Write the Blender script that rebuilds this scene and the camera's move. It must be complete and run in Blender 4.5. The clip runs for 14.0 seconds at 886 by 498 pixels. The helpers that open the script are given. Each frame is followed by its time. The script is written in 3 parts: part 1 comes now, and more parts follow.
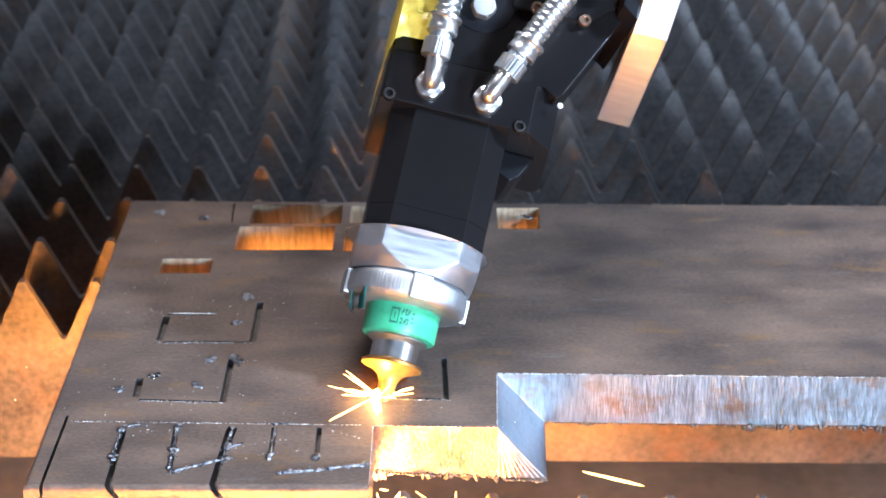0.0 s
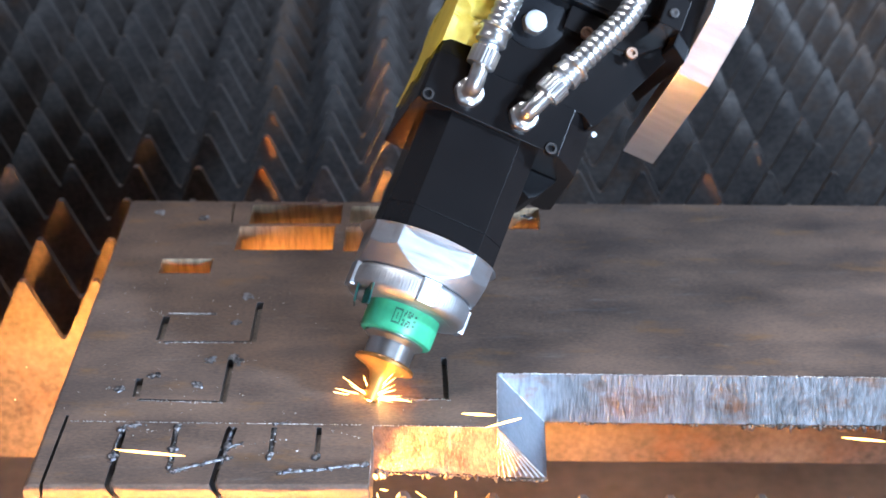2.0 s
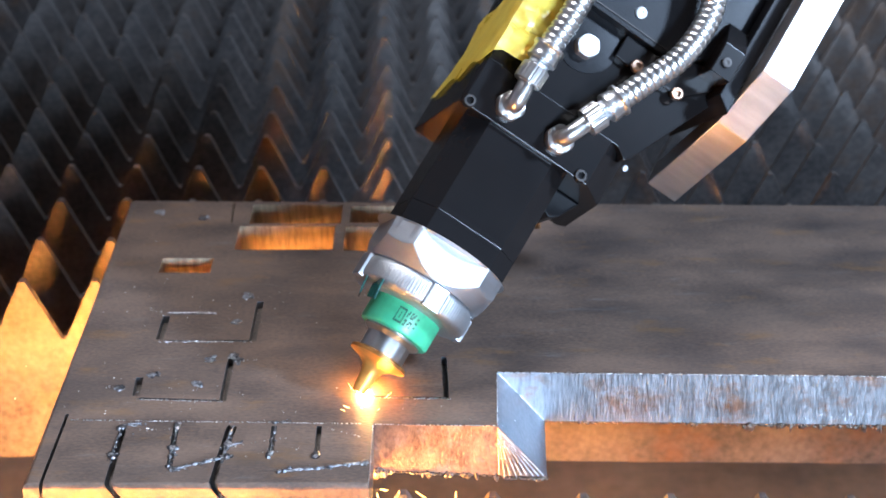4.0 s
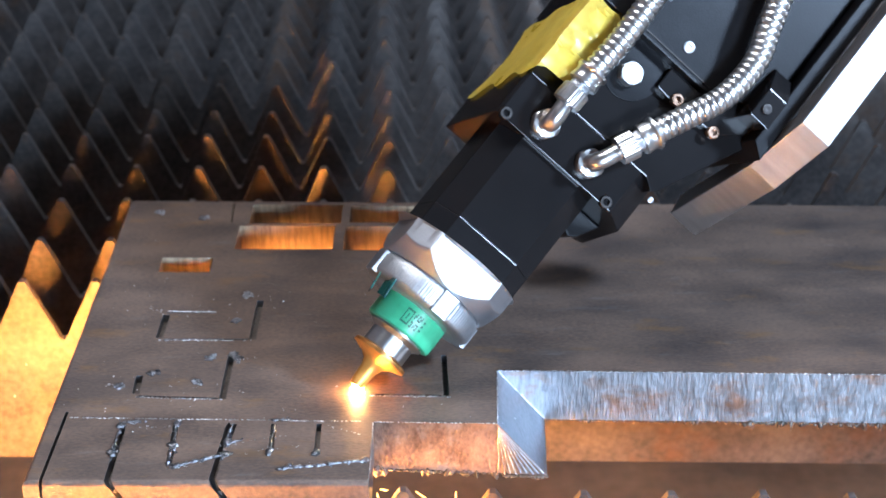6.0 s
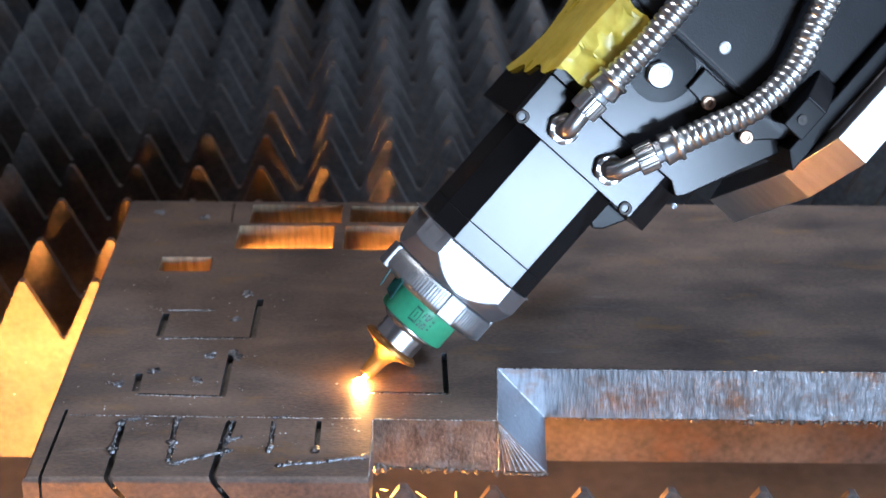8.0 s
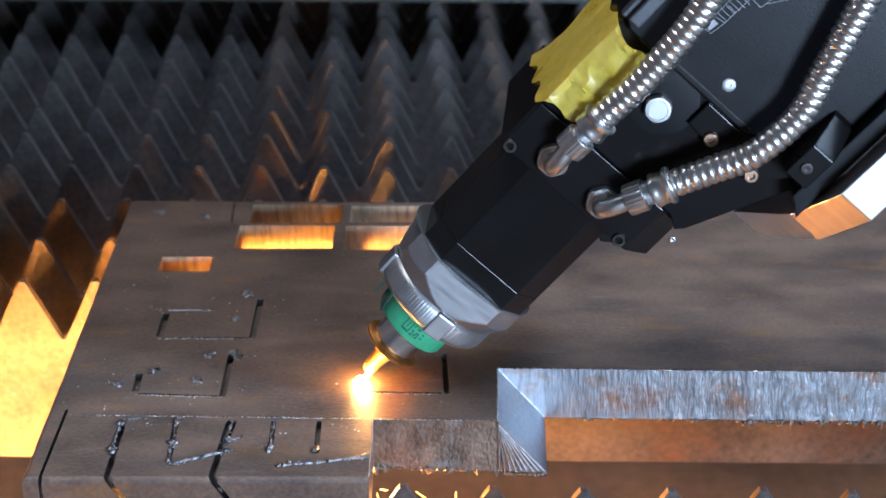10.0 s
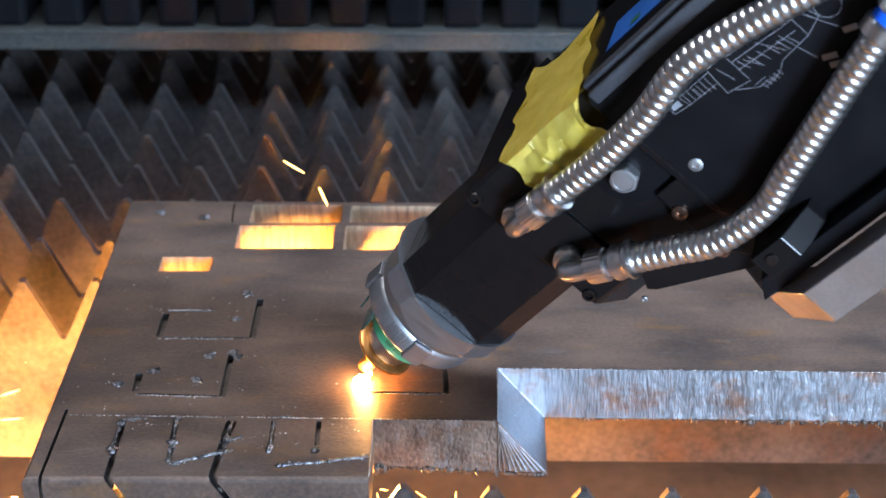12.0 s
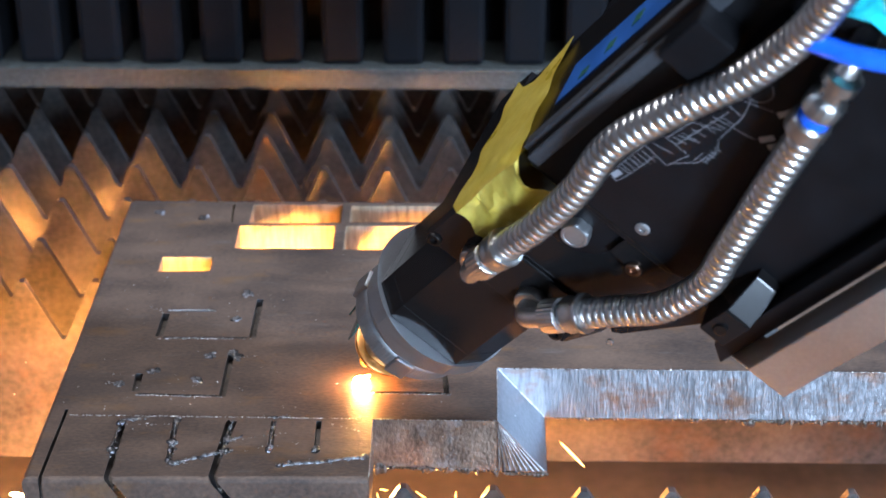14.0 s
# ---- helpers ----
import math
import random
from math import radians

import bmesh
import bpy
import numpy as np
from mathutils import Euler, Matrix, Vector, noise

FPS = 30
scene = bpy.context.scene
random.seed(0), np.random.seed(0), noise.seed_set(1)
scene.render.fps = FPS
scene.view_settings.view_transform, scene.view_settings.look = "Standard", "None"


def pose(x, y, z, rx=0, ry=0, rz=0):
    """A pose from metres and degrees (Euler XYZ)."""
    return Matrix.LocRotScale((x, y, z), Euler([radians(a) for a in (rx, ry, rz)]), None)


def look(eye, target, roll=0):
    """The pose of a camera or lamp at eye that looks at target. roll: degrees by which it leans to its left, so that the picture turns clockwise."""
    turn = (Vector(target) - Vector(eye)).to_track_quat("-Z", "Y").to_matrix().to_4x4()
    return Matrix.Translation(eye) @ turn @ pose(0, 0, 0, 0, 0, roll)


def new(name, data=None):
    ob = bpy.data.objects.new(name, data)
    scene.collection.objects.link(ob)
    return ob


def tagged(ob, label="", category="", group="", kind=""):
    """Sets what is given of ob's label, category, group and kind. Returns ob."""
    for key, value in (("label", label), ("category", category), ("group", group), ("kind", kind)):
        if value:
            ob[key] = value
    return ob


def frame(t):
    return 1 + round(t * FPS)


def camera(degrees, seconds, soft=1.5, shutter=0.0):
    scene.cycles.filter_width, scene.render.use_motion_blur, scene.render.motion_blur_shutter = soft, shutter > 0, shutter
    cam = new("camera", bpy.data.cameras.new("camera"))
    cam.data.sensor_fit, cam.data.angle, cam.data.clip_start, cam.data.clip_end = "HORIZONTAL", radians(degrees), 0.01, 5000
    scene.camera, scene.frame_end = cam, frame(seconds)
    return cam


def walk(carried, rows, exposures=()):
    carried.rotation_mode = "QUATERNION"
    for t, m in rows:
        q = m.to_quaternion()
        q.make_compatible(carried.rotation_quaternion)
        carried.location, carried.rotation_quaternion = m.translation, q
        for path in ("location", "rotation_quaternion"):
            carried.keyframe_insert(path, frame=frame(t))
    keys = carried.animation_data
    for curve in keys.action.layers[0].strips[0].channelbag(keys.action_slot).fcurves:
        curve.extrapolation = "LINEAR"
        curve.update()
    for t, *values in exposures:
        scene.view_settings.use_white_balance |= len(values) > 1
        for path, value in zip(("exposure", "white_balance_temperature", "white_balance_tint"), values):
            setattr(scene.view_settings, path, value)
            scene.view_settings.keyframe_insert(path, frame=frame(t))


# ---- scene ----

HEAD_ROWS = [
    (0, pose(-0.0271, 0.0552, 0.0229, -41.52, 14.51, -2.12)),
    (0.5, pose(-0.0283, 0.0543, 0.0238, -41.21, 16.88, -2.57)),
    (1, pose(-0.0296, 0.0536, 0.0243, -40.94, 19.18, -3.10)),
    (1.5, pose(-0.0310, 0.0535, 0.0249, -40.60, 21.65, -3.63)),
    (2, pose(-0.0323, 0.0526, 0.0258, -40.49, 24.22, -3.87)),
    (2.5, pose(-0.0336, 0.0525, 0.0264, -40.03, 26.67, -4.36)),
    (3, pose(-0.0351, 0.0536, 0.0271, -39.05, 29.39, -4.59)),
    (5.5, pose(-0.0383, 0.0560, 0.0298, -36.96, 40.24, -7.82)),
    (6, pose(-0.0382, 0.0584, 0.0296, -36.11, 41.43, -8.57)),
    (6.5, pose(-0.0371, 0.0592, 0.0305, -33.30, 41.50, -8.31)),
    (7, pose(-0.0356, 0.0600, 0.0318, -29.18, 41.40, -8.19)),
    (7.5, pose(-0.0342, 0.0614, 0.0326, -24.95, 41.38, -7.84)),
    (8, pose(-0.0334, 0.0636, 0.0323, -21.37, 41.61, -7.20)),
    (10.5, pose(-0.0330, 0.0689, 0.0321, -0.91, 40.69, -7.76)),
    (11, pose(-0.0341, 0.0699, 0.0313, 3.34, 40.61, -7.31)),
    (11.5, pose(-0.0344, 0.0705, 0.0307, 7.45, 40.41, -7.34)),
    (12, pose(-0.0353, 0.0710, 0.0309, 11.65, 40.37, -7.31)),
    (12.5, pose(-0.0366, 0.0716, 0.0314, 15.83, 40.40, -7.29)),
    (13, pose(-0.0374, 0.0709, 0.0300, 19.33, 40.30, -7.54)),
    (13.5, pose(-0.0360, 0.0707, 0.0302, 21.71, 39.71, -7.87)),
    (14, pose(-0.0349, 0.0715, 0.0330, 23.37, 38.37, -8.01)),
]

# ---- camera: on a tripod, it stands still ----
cam = camera(29.29, 14.0, soft=1.6)
cam.data.dof.use_dof, cam.data.dof.focus_distance, cam.data.dof.aperture_fstop = True, 0.73, 15.0
CAM = pose(0, -0.62, 0.4363, 63.435, 0, 0)
walk(cam, [(0, CAM), (14, CAM)], [(0, 0.92), (0.7, 0.80), (1.5, 0.68), (3, 0.74), (5.5, 0.66), (6.5, 0.55), (7.5, 0.22), (8.2, 0.14), (10.5, 0.28), (12, 0.5), (14, 0.54)])

# ---- world and lamps ----
world = bpy.data.worlds.new("world")
scene.world = world
world.use_nodes = True
world.node_tree.nodes["Background"].inputs["Color"].default_value = (0.55, 0.62, 0.75, 1)
world.node_tree.nodes["Background"].inputs["Strength"].default_value = 0.02


def area_lamp(name, m, sx, sy, watts, colour):
    la = bpy.data.lights.new(name, "AREA")
    la.shape, la.size, la.size_y, la.energy, la.color = "RECTANGLE", sx, sy, watts, colour
    ob = new(name, la)
    ob.matrix_world = m
    return ob


area_lamp("work_light", look((0.50, -1.32, 0.25), (0.03, 0.1, 0.1)), 0.36, 0.28, 33, (0.54, 0.73, 1.0))
area_lamp("side_light", look((1.25, -0.35, 0.95), (0.22, 0.42, 0.0)), 0.18, 0.18, 41, (0.52, 0.71, 1.0))
area_lamp("ceiling_light", look((-0.1, 0.35, 1.8), (0, 0.2, 0)), 0.9, 0.5, 21, (0.86, 0.90, 1.0))

# ---- materials ----


def mat(name, base, rough=0.5, metal=0.0, spec=0.5, var=0.25, scale=60.0, bump=0.0, bscale=400.0, stretch=(1, 1, 1), second=None, coat=0.0, aniso=0.0):
    """A procedural surface: base colour varied at two scales, roughness varied, fine relief."""
    m = bpy.data.materials.new(name)
    m.use_nodes = True
    nt = m.node_tree
    b = nt.nodes["Principled BSDF"]
    co = nt.nodes.new("ShaderNodeTexCoord")
    mp = nt.nodes.new("ShaderNodeMapping")
    mp.inputs["Scale"].default_value = stretch
    nt.links.new(co.outputs["Object"], mp.inputs["Vector"])
    n1 = nt.nodes.new("ShaderNodeTexNoise")
    n1.inputs["Scale"].default_value, n1.inputs["Detail"].default_value = scale, 5
    n2 = nt.nodes.new("ShaderNodeTexNoise")
    n2.inputs["Scale"].default_value, n2.inputs["Detail"].default_value = bscale, 4
    for n in (n1, n2):
        nt.links.new(mp.outputs["Vector"], n.inputs["Vector"])
    ramp = nt.nodes.new("ShaderNodeValToRGB")
    lo = [c * (1 - var) for c in base]
    hi = [min(1, c * (1 + var)) for c in (second or base)]
    ramp.color_ramp.elements[0].position, ramp.color_ramp.elements[1].position = 0.32, 0.68
    ramp.color_ramp.elements[0].color, ramp.color_ramp.elements[1].color = (*lo, 1), (*hi, 1)
    mix = nt.nodes.new("ShaderNodeMix")
    mix.data_type = "FLOAT"
    mix.inputs["Factor"].default_value = 0.4
    nt.links.new(n1.outputs["Fac"], mix.inputs["A"])
    nt.links.new(n2.outputs["Fac"], mix.inputs["B"])
    nt.links.new(mix.outputs["Result"], ramp.inputs["Fac"])
    nt.links.new(ramp.outputs["Color"], b.inputs["Base Color"])
    mr = nt.nodes.new("ShaderNodeMapRange")
    mr.inputs["To Min"].default_value, mr.inputs["To Max"].default_value = max(0.03, rough * 0.75), min(1, rough * 1.25)
    nt.links.new(n1.outputs["Fac"], mr.inputs["Value"])
    nt.links.new(mr.outputs["Result"], b.inputs["Roughness"])
    b.inputs["Metallic"].default_value, b.inputs["Specular IOR Level"].default_value = metal, spec
    b.inputs["Coat Weight"].default_value = coat
    b.inputs["Anisotropic"].default_value = aniso
    if bump:
        bu = nt.nodes.new("ShaderNodeBump")
        bu.inputs["Strength"].default_value, bu.inputs["Distance"].default_value = bump, 0.001
        nt.links.new(n2.outputs["Fac"], bu.inputs["Height"])
        nt.links.new(bu.outputs["Normal"], b.inputs["Normal"])
    return m


def glow(name, colour, strength):
    m = bpy.data.materials.new(name)
    m.use_nodes = True
    b = m.node_tree.nodes["Principled BSDF"]
    b.inputs["Base Color"].default_value = (0.02, 0.01, 0.005, 1)
    b.inputs["Emission Color"].default_value = (*colour, 1)
    b.inputs["Emission Strength"].default_value = strength
    return m


BLACK = mat("black_anodised", (0.0075, 0.0068, 0.0070), 0.20, 0.0, 0.2, 0.12, 12, 0.0, 90)
BLACK_SATIN = mat("black_satin", (0.006, 0.006, 0.007), 0.36, 0.0, 0.15, 0.3, 60, 0.08, 1200)
# the rails' grey is lightened: reflected light is put into the colour
RAIL = mat("sheen_dark_rail", (0.055, 0.058, 0.066), 0.45, 0.3, 0.5, 0.3, 40, 0.1, 600)
STEEL = mat("turned_steel", (0.43, 0.435, 0.45), 0.46, 1.0, 0.5, 0.08, 80, 0.02, 900, (1, 1, 6))
STEEL_DULL = mat("dull_steel", (0.42, 0.42, 0.425), 0.50, 1.0, 0.5, 0.12, 90, 0.04, 900)
CHROME = mat("nickel_plate", (0.62, 0.60, 0.58), 0.30, 1.0, 0.5, 0.1, 90, 0.0, 600)
BRUSHED = mat("brushed_aluminium", (0.72, 0.72, 0.72), 0.34, 1.0, 0.5, 0.12, 40, 0.05, 700, (1, 8, 1))
CERAMIC = mat("green_ceramic", (0.05, 0.37, 0.19), 0.35, 0.0, 0.5, 0.15, 120)
# copper pushed to orange: the cutting spot's light is painted into it
COPPER = mat("spot_lit_copper", (0.95, 0.40, 0.09), 0.46, 0.7, 0.5, 0.12, 200)
# flange: a darker copper than the nozzle
BROWN_COPPER = mat("dark_copper", (0.66, 0.29, 0.09), 0.4, 1.0, 0.5, 0.3, 150)
TAPE = mat("yellow_tape", (0.80, 0.60, 0.05), 0.3, 0.0, 0.5, 0.12, 50, 0.06, 260, (1, 1, 1), (0.88, 0.74, 0.20))
BLUE = mat("blue_label", (0.02, 0.10, 0.36), 0.4)
BLUE_TUBE = mat("blue_tube", (0.01, 0.12, 0.75), 0.25)
TEAL_FILM = mat("teal_film", (0.02, 0.45, 0.50), 0.2, 0.0, 0.6, 0.6, 60, 0.6, 120)
DARK_FILM = mat("dark_film", (0.012, 0.06, 0.055), 0.15, 0.0, 0.6, 0.5, 60, 0.5, 150)
PRINT = mat("white_print", (0.24, 0.24, 0.26), 0.5)
DARK_PRINT = mat("dark_print", (0.015, 0.09, 0.06), 0.5)
PLATE = mat("mill_scale_plate", (0.080, 0.060, 0.054), 0.47, 0.25, 0.45, 0.35, 20, 0.25, 420, (1, 1.8, 1), (0.145, 0.094, 0.068))
KERF = mat("cut_steel", (0.27, 0.28, 0.30), 0.36, 1.0, 0.5, 0.32, 70, 0.55, 170, (6, 6, 0.35))
SLAT = mat("slat_steel", (0.058, 0.058, 0.063), 0.42, 0.6, 0.5, 0.45, 18, 0.2, 300, (1, 1, 1), (0.105, 0.092, 0.085))
# notch side wall: smoother cut steel, darkened in colour for its turn from light
SHADED_FACE = mat("smooth_shaded_cut", (0.19, 0.205, 0.235), 0.34, 1.0, 0.5, 0.25, 40, 0.15, 300, (1, 1, 3))
SLAG = mat("slag_bead", (0.17, 0.17, 0.18), 0.38, 1.0, 0.5, 0.6, 300, 0.5, 900)
BURR = mat("bright_burr", (0.55, 0.56, 0.58), 0.3, 1.0, 0.5, 0.5, 300, 0.5, 900)
DARK_SCREW = mat("dark_screw", (0.04, 0.036, 0.034), 0.5, 1.0, 0.5, 0.3, 200)
# pocket screws: steel with the orange light put into its colour
WARM_LIT_SCREW = mat("warm_lit_screw", (0.33, 0.21, 0.15), 0.35, 1.0, 0.5, 0.3, 200)
DROSS = mat("dross_crust", (0.11, 0.09, 0.075), 0.55, 0.8, 0.5, 0.5, 200, 0.6, 700)
# window walls: cut steel in a warm colour standing for the glow below
WINDOW_WALL = mat("glow_tinted_cut", (0.36, 0.27, 0.18), 0.55, 0.4, 0.4, 0.5, 60, 0.5, 260, (6, 6, 0.6))
SCORCHED_FACE = mat("rusty_cut_face", (0.15, 0.10, 0.075), 0.42, 0.7, 0.5, 0.4, 60, 0.5, 420, (1.6, 1.6, 1), (0.22, 0.15, 0.11))
SOOT = mat("sooty_steel", (0.075, 0.060, 0.048), 0.7, 0.2, 0.4, 0.4, 12, 0.3, 80)
BELLOWS = mat("black_bellows", (0.0035, 0.004, 0.0055), 0.75, 0.0, 0.1, 0.3, 40)
BEAM = mat("painted_beam", (0.030, 0.033, 0.031), 0.5, 0.0, 0.5, 0.6, 260, 0.5, 700)
WALLS = mat("enclosure_paint", (0.10, 0.10, 0.11), 0.7, 0.0, 0.4, 0.2, 4)
HOT = glow("white_hot", (1.0, 0.50, 0.16), 400)
HALO = glow("flame_glow", (1.0, 0.42, 0.09), 9)
TONGUE = glow("fire_tongue", (1.0, 0.47, 0.12), 600)
SPRAY = glow("spray_glow", (1.0, 0.52, 0.15), 26)
SPARK = glow("spark_glow", (1.0, 0.55, 0.15), 7)
MELT = glow("melt_glow", (1.0, 0.39, 0.09), 820)



def smeared(m, colour, scale, stretch, low, high, amount):
    """Stains with a shape of their own laid over a material's base colour."""
    nt = m.node_tree
    b = nt.nodes["Principled BSDF"]
    link = b.inputs["Base Color"].links[0]
    src = link.from_socket
    co = nt.nodes.new("ShaderNodeTexCoord")
    mp = nt.nodes.new("ShaderNodeMapping")
    mp.inputs["Scale"].default_value = stretch
    mp.inputs["Location"].default_value = (scale, low, high)
    no = nt.nodes.new("ShaderNodeTexNoise")
    no.inputs["Scale"].default_value, no.inputs["Detail"].default_value, no.inputs["Roughness"].default_value = scale, 8, 0.65
    mr = nt.nodes.new("ShaderNodeMapRange")
    mr.inputs["From Min"].default_value, mr.inputs["From Max"].default_value, mr.inputs["To Max"].default_value = low, high, amount
    mix = nt.nodes.new("ShaderNodeMix")
    mix.data_type = "RGBA"
    nt.links.new(co.outputs["Object"], mp.inputs["Vector"])
    nt.links.new(mp.outputs["Vector"], no.inputs["Vector"])
    nt.links.new(no.outputs["Fac"], mr.inputs["Value"])
    nt.links.new(mr.outputs["Result"], mix.inputs["Factor"])
    nt.links.new(src, mix.inputs["A"])
    mix.inputs["B"].default_value = (*colour, 1)
    nt.links.new(mix.outputs["Result"], b.inputs["Base Color"])


smeared(PLATE, (0.25, 0.12, 0.035), 34, (0.7, 1.9, 1), 0.57, 0.74, 0.6)
smeared(PLATE, (0.035, 0.033, 0.035), 15, (0.6, 1.5, 1), 0.50, 0.72, 0.6)
smeared(PLATE, (0.20, 0.195, 0.19), 60, (0.5, 3.0, 1), 0.60, 0.72, 0.3)
smeared(BEAM, (0.13, 0.14, 0.13), 700, (1, 1, 1), 0.54, 0.62, 0.7)
smeared(SLAT, (0.15, 0.075, 0.035), 22, (1, 1, 1), 0.52, 0.70, 0.6)
smeared(KERF, (0.26, 0.12, 0.055), 34, (1, 1, 1.6), 0.52, 0.66, 0.75)
smeared(KERF, (0.06, 0.055, 0.05), 90, (1, 1, 0.6), 0.56, 0.68, 0.35)
smeared(SCORCHED_FACE, (0.34, 0.33, 0.34), 70, (1.2, 1, 0.8), 0.54, 0.68, 0.5)

# ---- mesh helpers ----


def part(name, bm, material, parent=None, label="", smooth=0):
    me = bpy.data.meshes.new(name)
    bmesh.ops.recalc_face_normals(bm, faces=bm.faces)
    if smooth:
        for f in bm.faces:
            f.smooth = True
        for e in bm.edges:
            if len(e.link_faces) == 2 and e.calc_face_angle(0) > radians(smooth):
                e.smooth = False
    bm.to_mesh(me)
    bm.free()
    me.materials.append(material)
    ob = new(name, me)
    if parent:
        ob.parent = parent
    if label:
        ob["label"] = label
    return ob


def bevel(bm, w, seg=2):
    if w:
        bmesh.ops.bevel(bm, geom=list(bm.edges), offset=w, segments=seg, profile=0.6, affect="EDGES", clamp_overlap=True)
    return bm


def box(x0, x1, y0, y1, z0, z1, w=0.0):
    """A bevelled box, in millimetres."""
    bm = bmesh.new()
    bmesh.ops.create_cube(bm, size=1)
    for v in bm.verts:
        v.co = Vector(((x0 + x1) / 2 + v.co.x * (x1 - x0), (y0 + y1) / 2 + v.co.y * (y1 - y0), (z0 + z1) / 2 + v.co.z * (z1 - z0))) / 1000
    return bevel(bm, w / 1000)


def prism(poly, a, b, axis="y", w=0.0):
    """A polygon drawn in two axes, pushed along the third from a to b, in millimetres."""
    put = {"y": lambda p, q, r: (p, r, q), "x": lambda p, q, r: (r, p, q), "z": lambda p, q, r: (p, q, r)}[axis]
    bm = bmesh.new()
    lo = [bm.verts.new(Vector(put(p, q, a)) / 1000) for p, q in poly]
    hi = [bm.verts.new(Vector(put(p, q, b)) / 1000) for p, q in poly]
    bm.faces.new(lo)
    bm.faces.new(hi[::-1])
    for i in range(len(poly)):
        j = (i + 1) % len(poly)
        bm.faces.new((lo[i], lo[j], hi[j], hi[i]))
    bmesh.ops.recalc_face_normals(bm, faces=bm.faces)
    return bevel(bm, w / 1000)


def lathe(profile, seg=64, shape=None, cap=True):
    """A turned form round z, from (radius, height) in millimetres; shape(angle, radius, height) may alter the radius."""
    bm = bmesh.new()
    rings = []
    for r, z in profile:
        ring = []
        for k in range(seg):
            a = 2 * math.pi * k / seg
            q = shape(a, r, z) if shape else r
            ring.append(bm.verts.new((q * math.cos(a) / 1000, q * math.sin(a) / 1000, z / 1000)))
        rings.append(ring)
    for lo, hi in zip(rings, rings[1:]):
        for k in range(seg):
            bm.faces.new((lo[k], lo[(k + 1) % seg], hi[(k + 1) % seg], hi[k]))
    if cap:
        bm.faces.new(rings[0][::-1])
        bm.faces.new(rings[-1])
    return bm


def moved(bm, m):
    bmesh.ops.transform(bm, matrix=m, verts=bm.verts)
    return bm


def mm(x, y, z, rx=0, ry=0, rz=0):
    return pose(x / 1000, y / 1000, z / 1000, rx, ry, rz)


def join(*bms):
    out = bmesh.new()
    for b in bms:
        me = bpy.data.meshes.new("tmp")
        b.to_mesh(me)
        b.free()
        out.from_mesh(me)
        bpy.data.meshes.remove(me)
    return out


def spline(points, step):
    """A smooth line through points (millimetres), cut into equal steps."""
    p = [Vector(q) for q in points]
    p = [p[0] * 2 - p[1]] + p + [p[-1] * 2 - p[-2]]
    fine = []
    for i in range(1, len(p) - 2):
        for k in range(60):
            t = k / 60
            fine.append(0.5 * (2 * p[i] + (p[i + 1] - p[i - 1]) * t + (2 * p[i - 1] - 5 * p[i] + 4 * p[i + 1] - p[i + 2]) * t * t
                               + (3 * p[i] - p[i - 1] - 3 * p[i + 1] + p[i + 2]) * t ** 3))
    fine.append(p[-2])
    out, rest = [fine[0]], step
    for a, b in zip(fine, fine[1:]):
        d = (b - a).length
        while d >= rest:
            a = a + (b - a) * (rest / d)
            out.append(a)
            d -= rest
            rest = step
        rest -= d
    return out


def sweep(points, radius, step=0.6, seg=14):
    """A tube along a smooth line; radius(s) in millimetres at s millimetres along it."""
    line = spline(points, step)
    bm = bmesh.new()
    up = Vector((0, -1, 0))
    rings = []
    for i, c in enumerate(line):
        d = (line[min(i + 1, len(line) - 1)] - line[max(i - 1, 0)]).normalized()
        u = (up - d * up.dot(d)).normalized()
        w = d.cross(u)
        up = u
        r = radius(i * step)
        rings.append([bm.verts.new((c + (u * math.cos(2 * math.pi * k / seg) + w * math.sin(2 * math.pi * k / seg)) * r) / 1000) for k in range(seg)])
    for lo, hi in zip(rings, rings[1:]):
        for k in range(seg):
            bm.faces.new((lo[k], lo[(k + 1) % seg], hi[(k + 1) % seg], hi[k]))
    bm.faces.new(rings[0][::-1])
    bm.faces.new(rings[-1])
    return bm


def thing(name, label, category, group="", kind=""):
    return tagged(new(name), label, category, group, kind)

# ---- the bed: toothed slats, tray, enclosure ----
YAW = -0.9
PITCH = 0.0404


def slat_mesh(x0, x1, phase, height, depth, thick=0.0044):
    """A steel strip with pointed teeth along its top, tips at z = 0."""
    line = []
    k = math.floor((x0 - phase) / PITCH)
    while phase + k * PITCH < x1:
        c = phase + k * PITCH
        dx = random.uniform(-0.0008, 0.0008)
        wear = random.uniform(0, 0.0015)
        line += [(c - 0.0026 + dx, -0.0018 - wear), (c - 0.0014 + dx, -wear), (c + 0.0014 + dx, -wear), (c + 0.0026 + dx, -0.0018 - wear)]
        v = c + PITCH / 2
        line += [(v - 0.0035, -depth + 0.005), (v - 0.0014, -depth + 0.0008), (v, -depth), (v + 0.0014, -depth + 0.0008), (v + 0.0035, -depth + 0.005)]
        k += 1
    line = [p for p in line if x0 < p[0] < x1]
    bm = bmesh.new()
    f = [bm.verts.new((x, -thick / 2, z)) for x, z in line]
    fb = [bm.verts.new((x, -thick / 2, -height)) for x, z in line]
    b = [bm.verts.new((x, thick / 2, z)) for x, z in line]
    bb = [bm.verts.new((x, thick / 2, -height)) for x, z in line]
    for i in range(len(line) - 1):
        bm.faces.new((f[i], f[i + 1], fb[i + 1], fb[i]))
        bm.faces.new((b[i + 1], b[i], bb[i], bb[i + 1]))
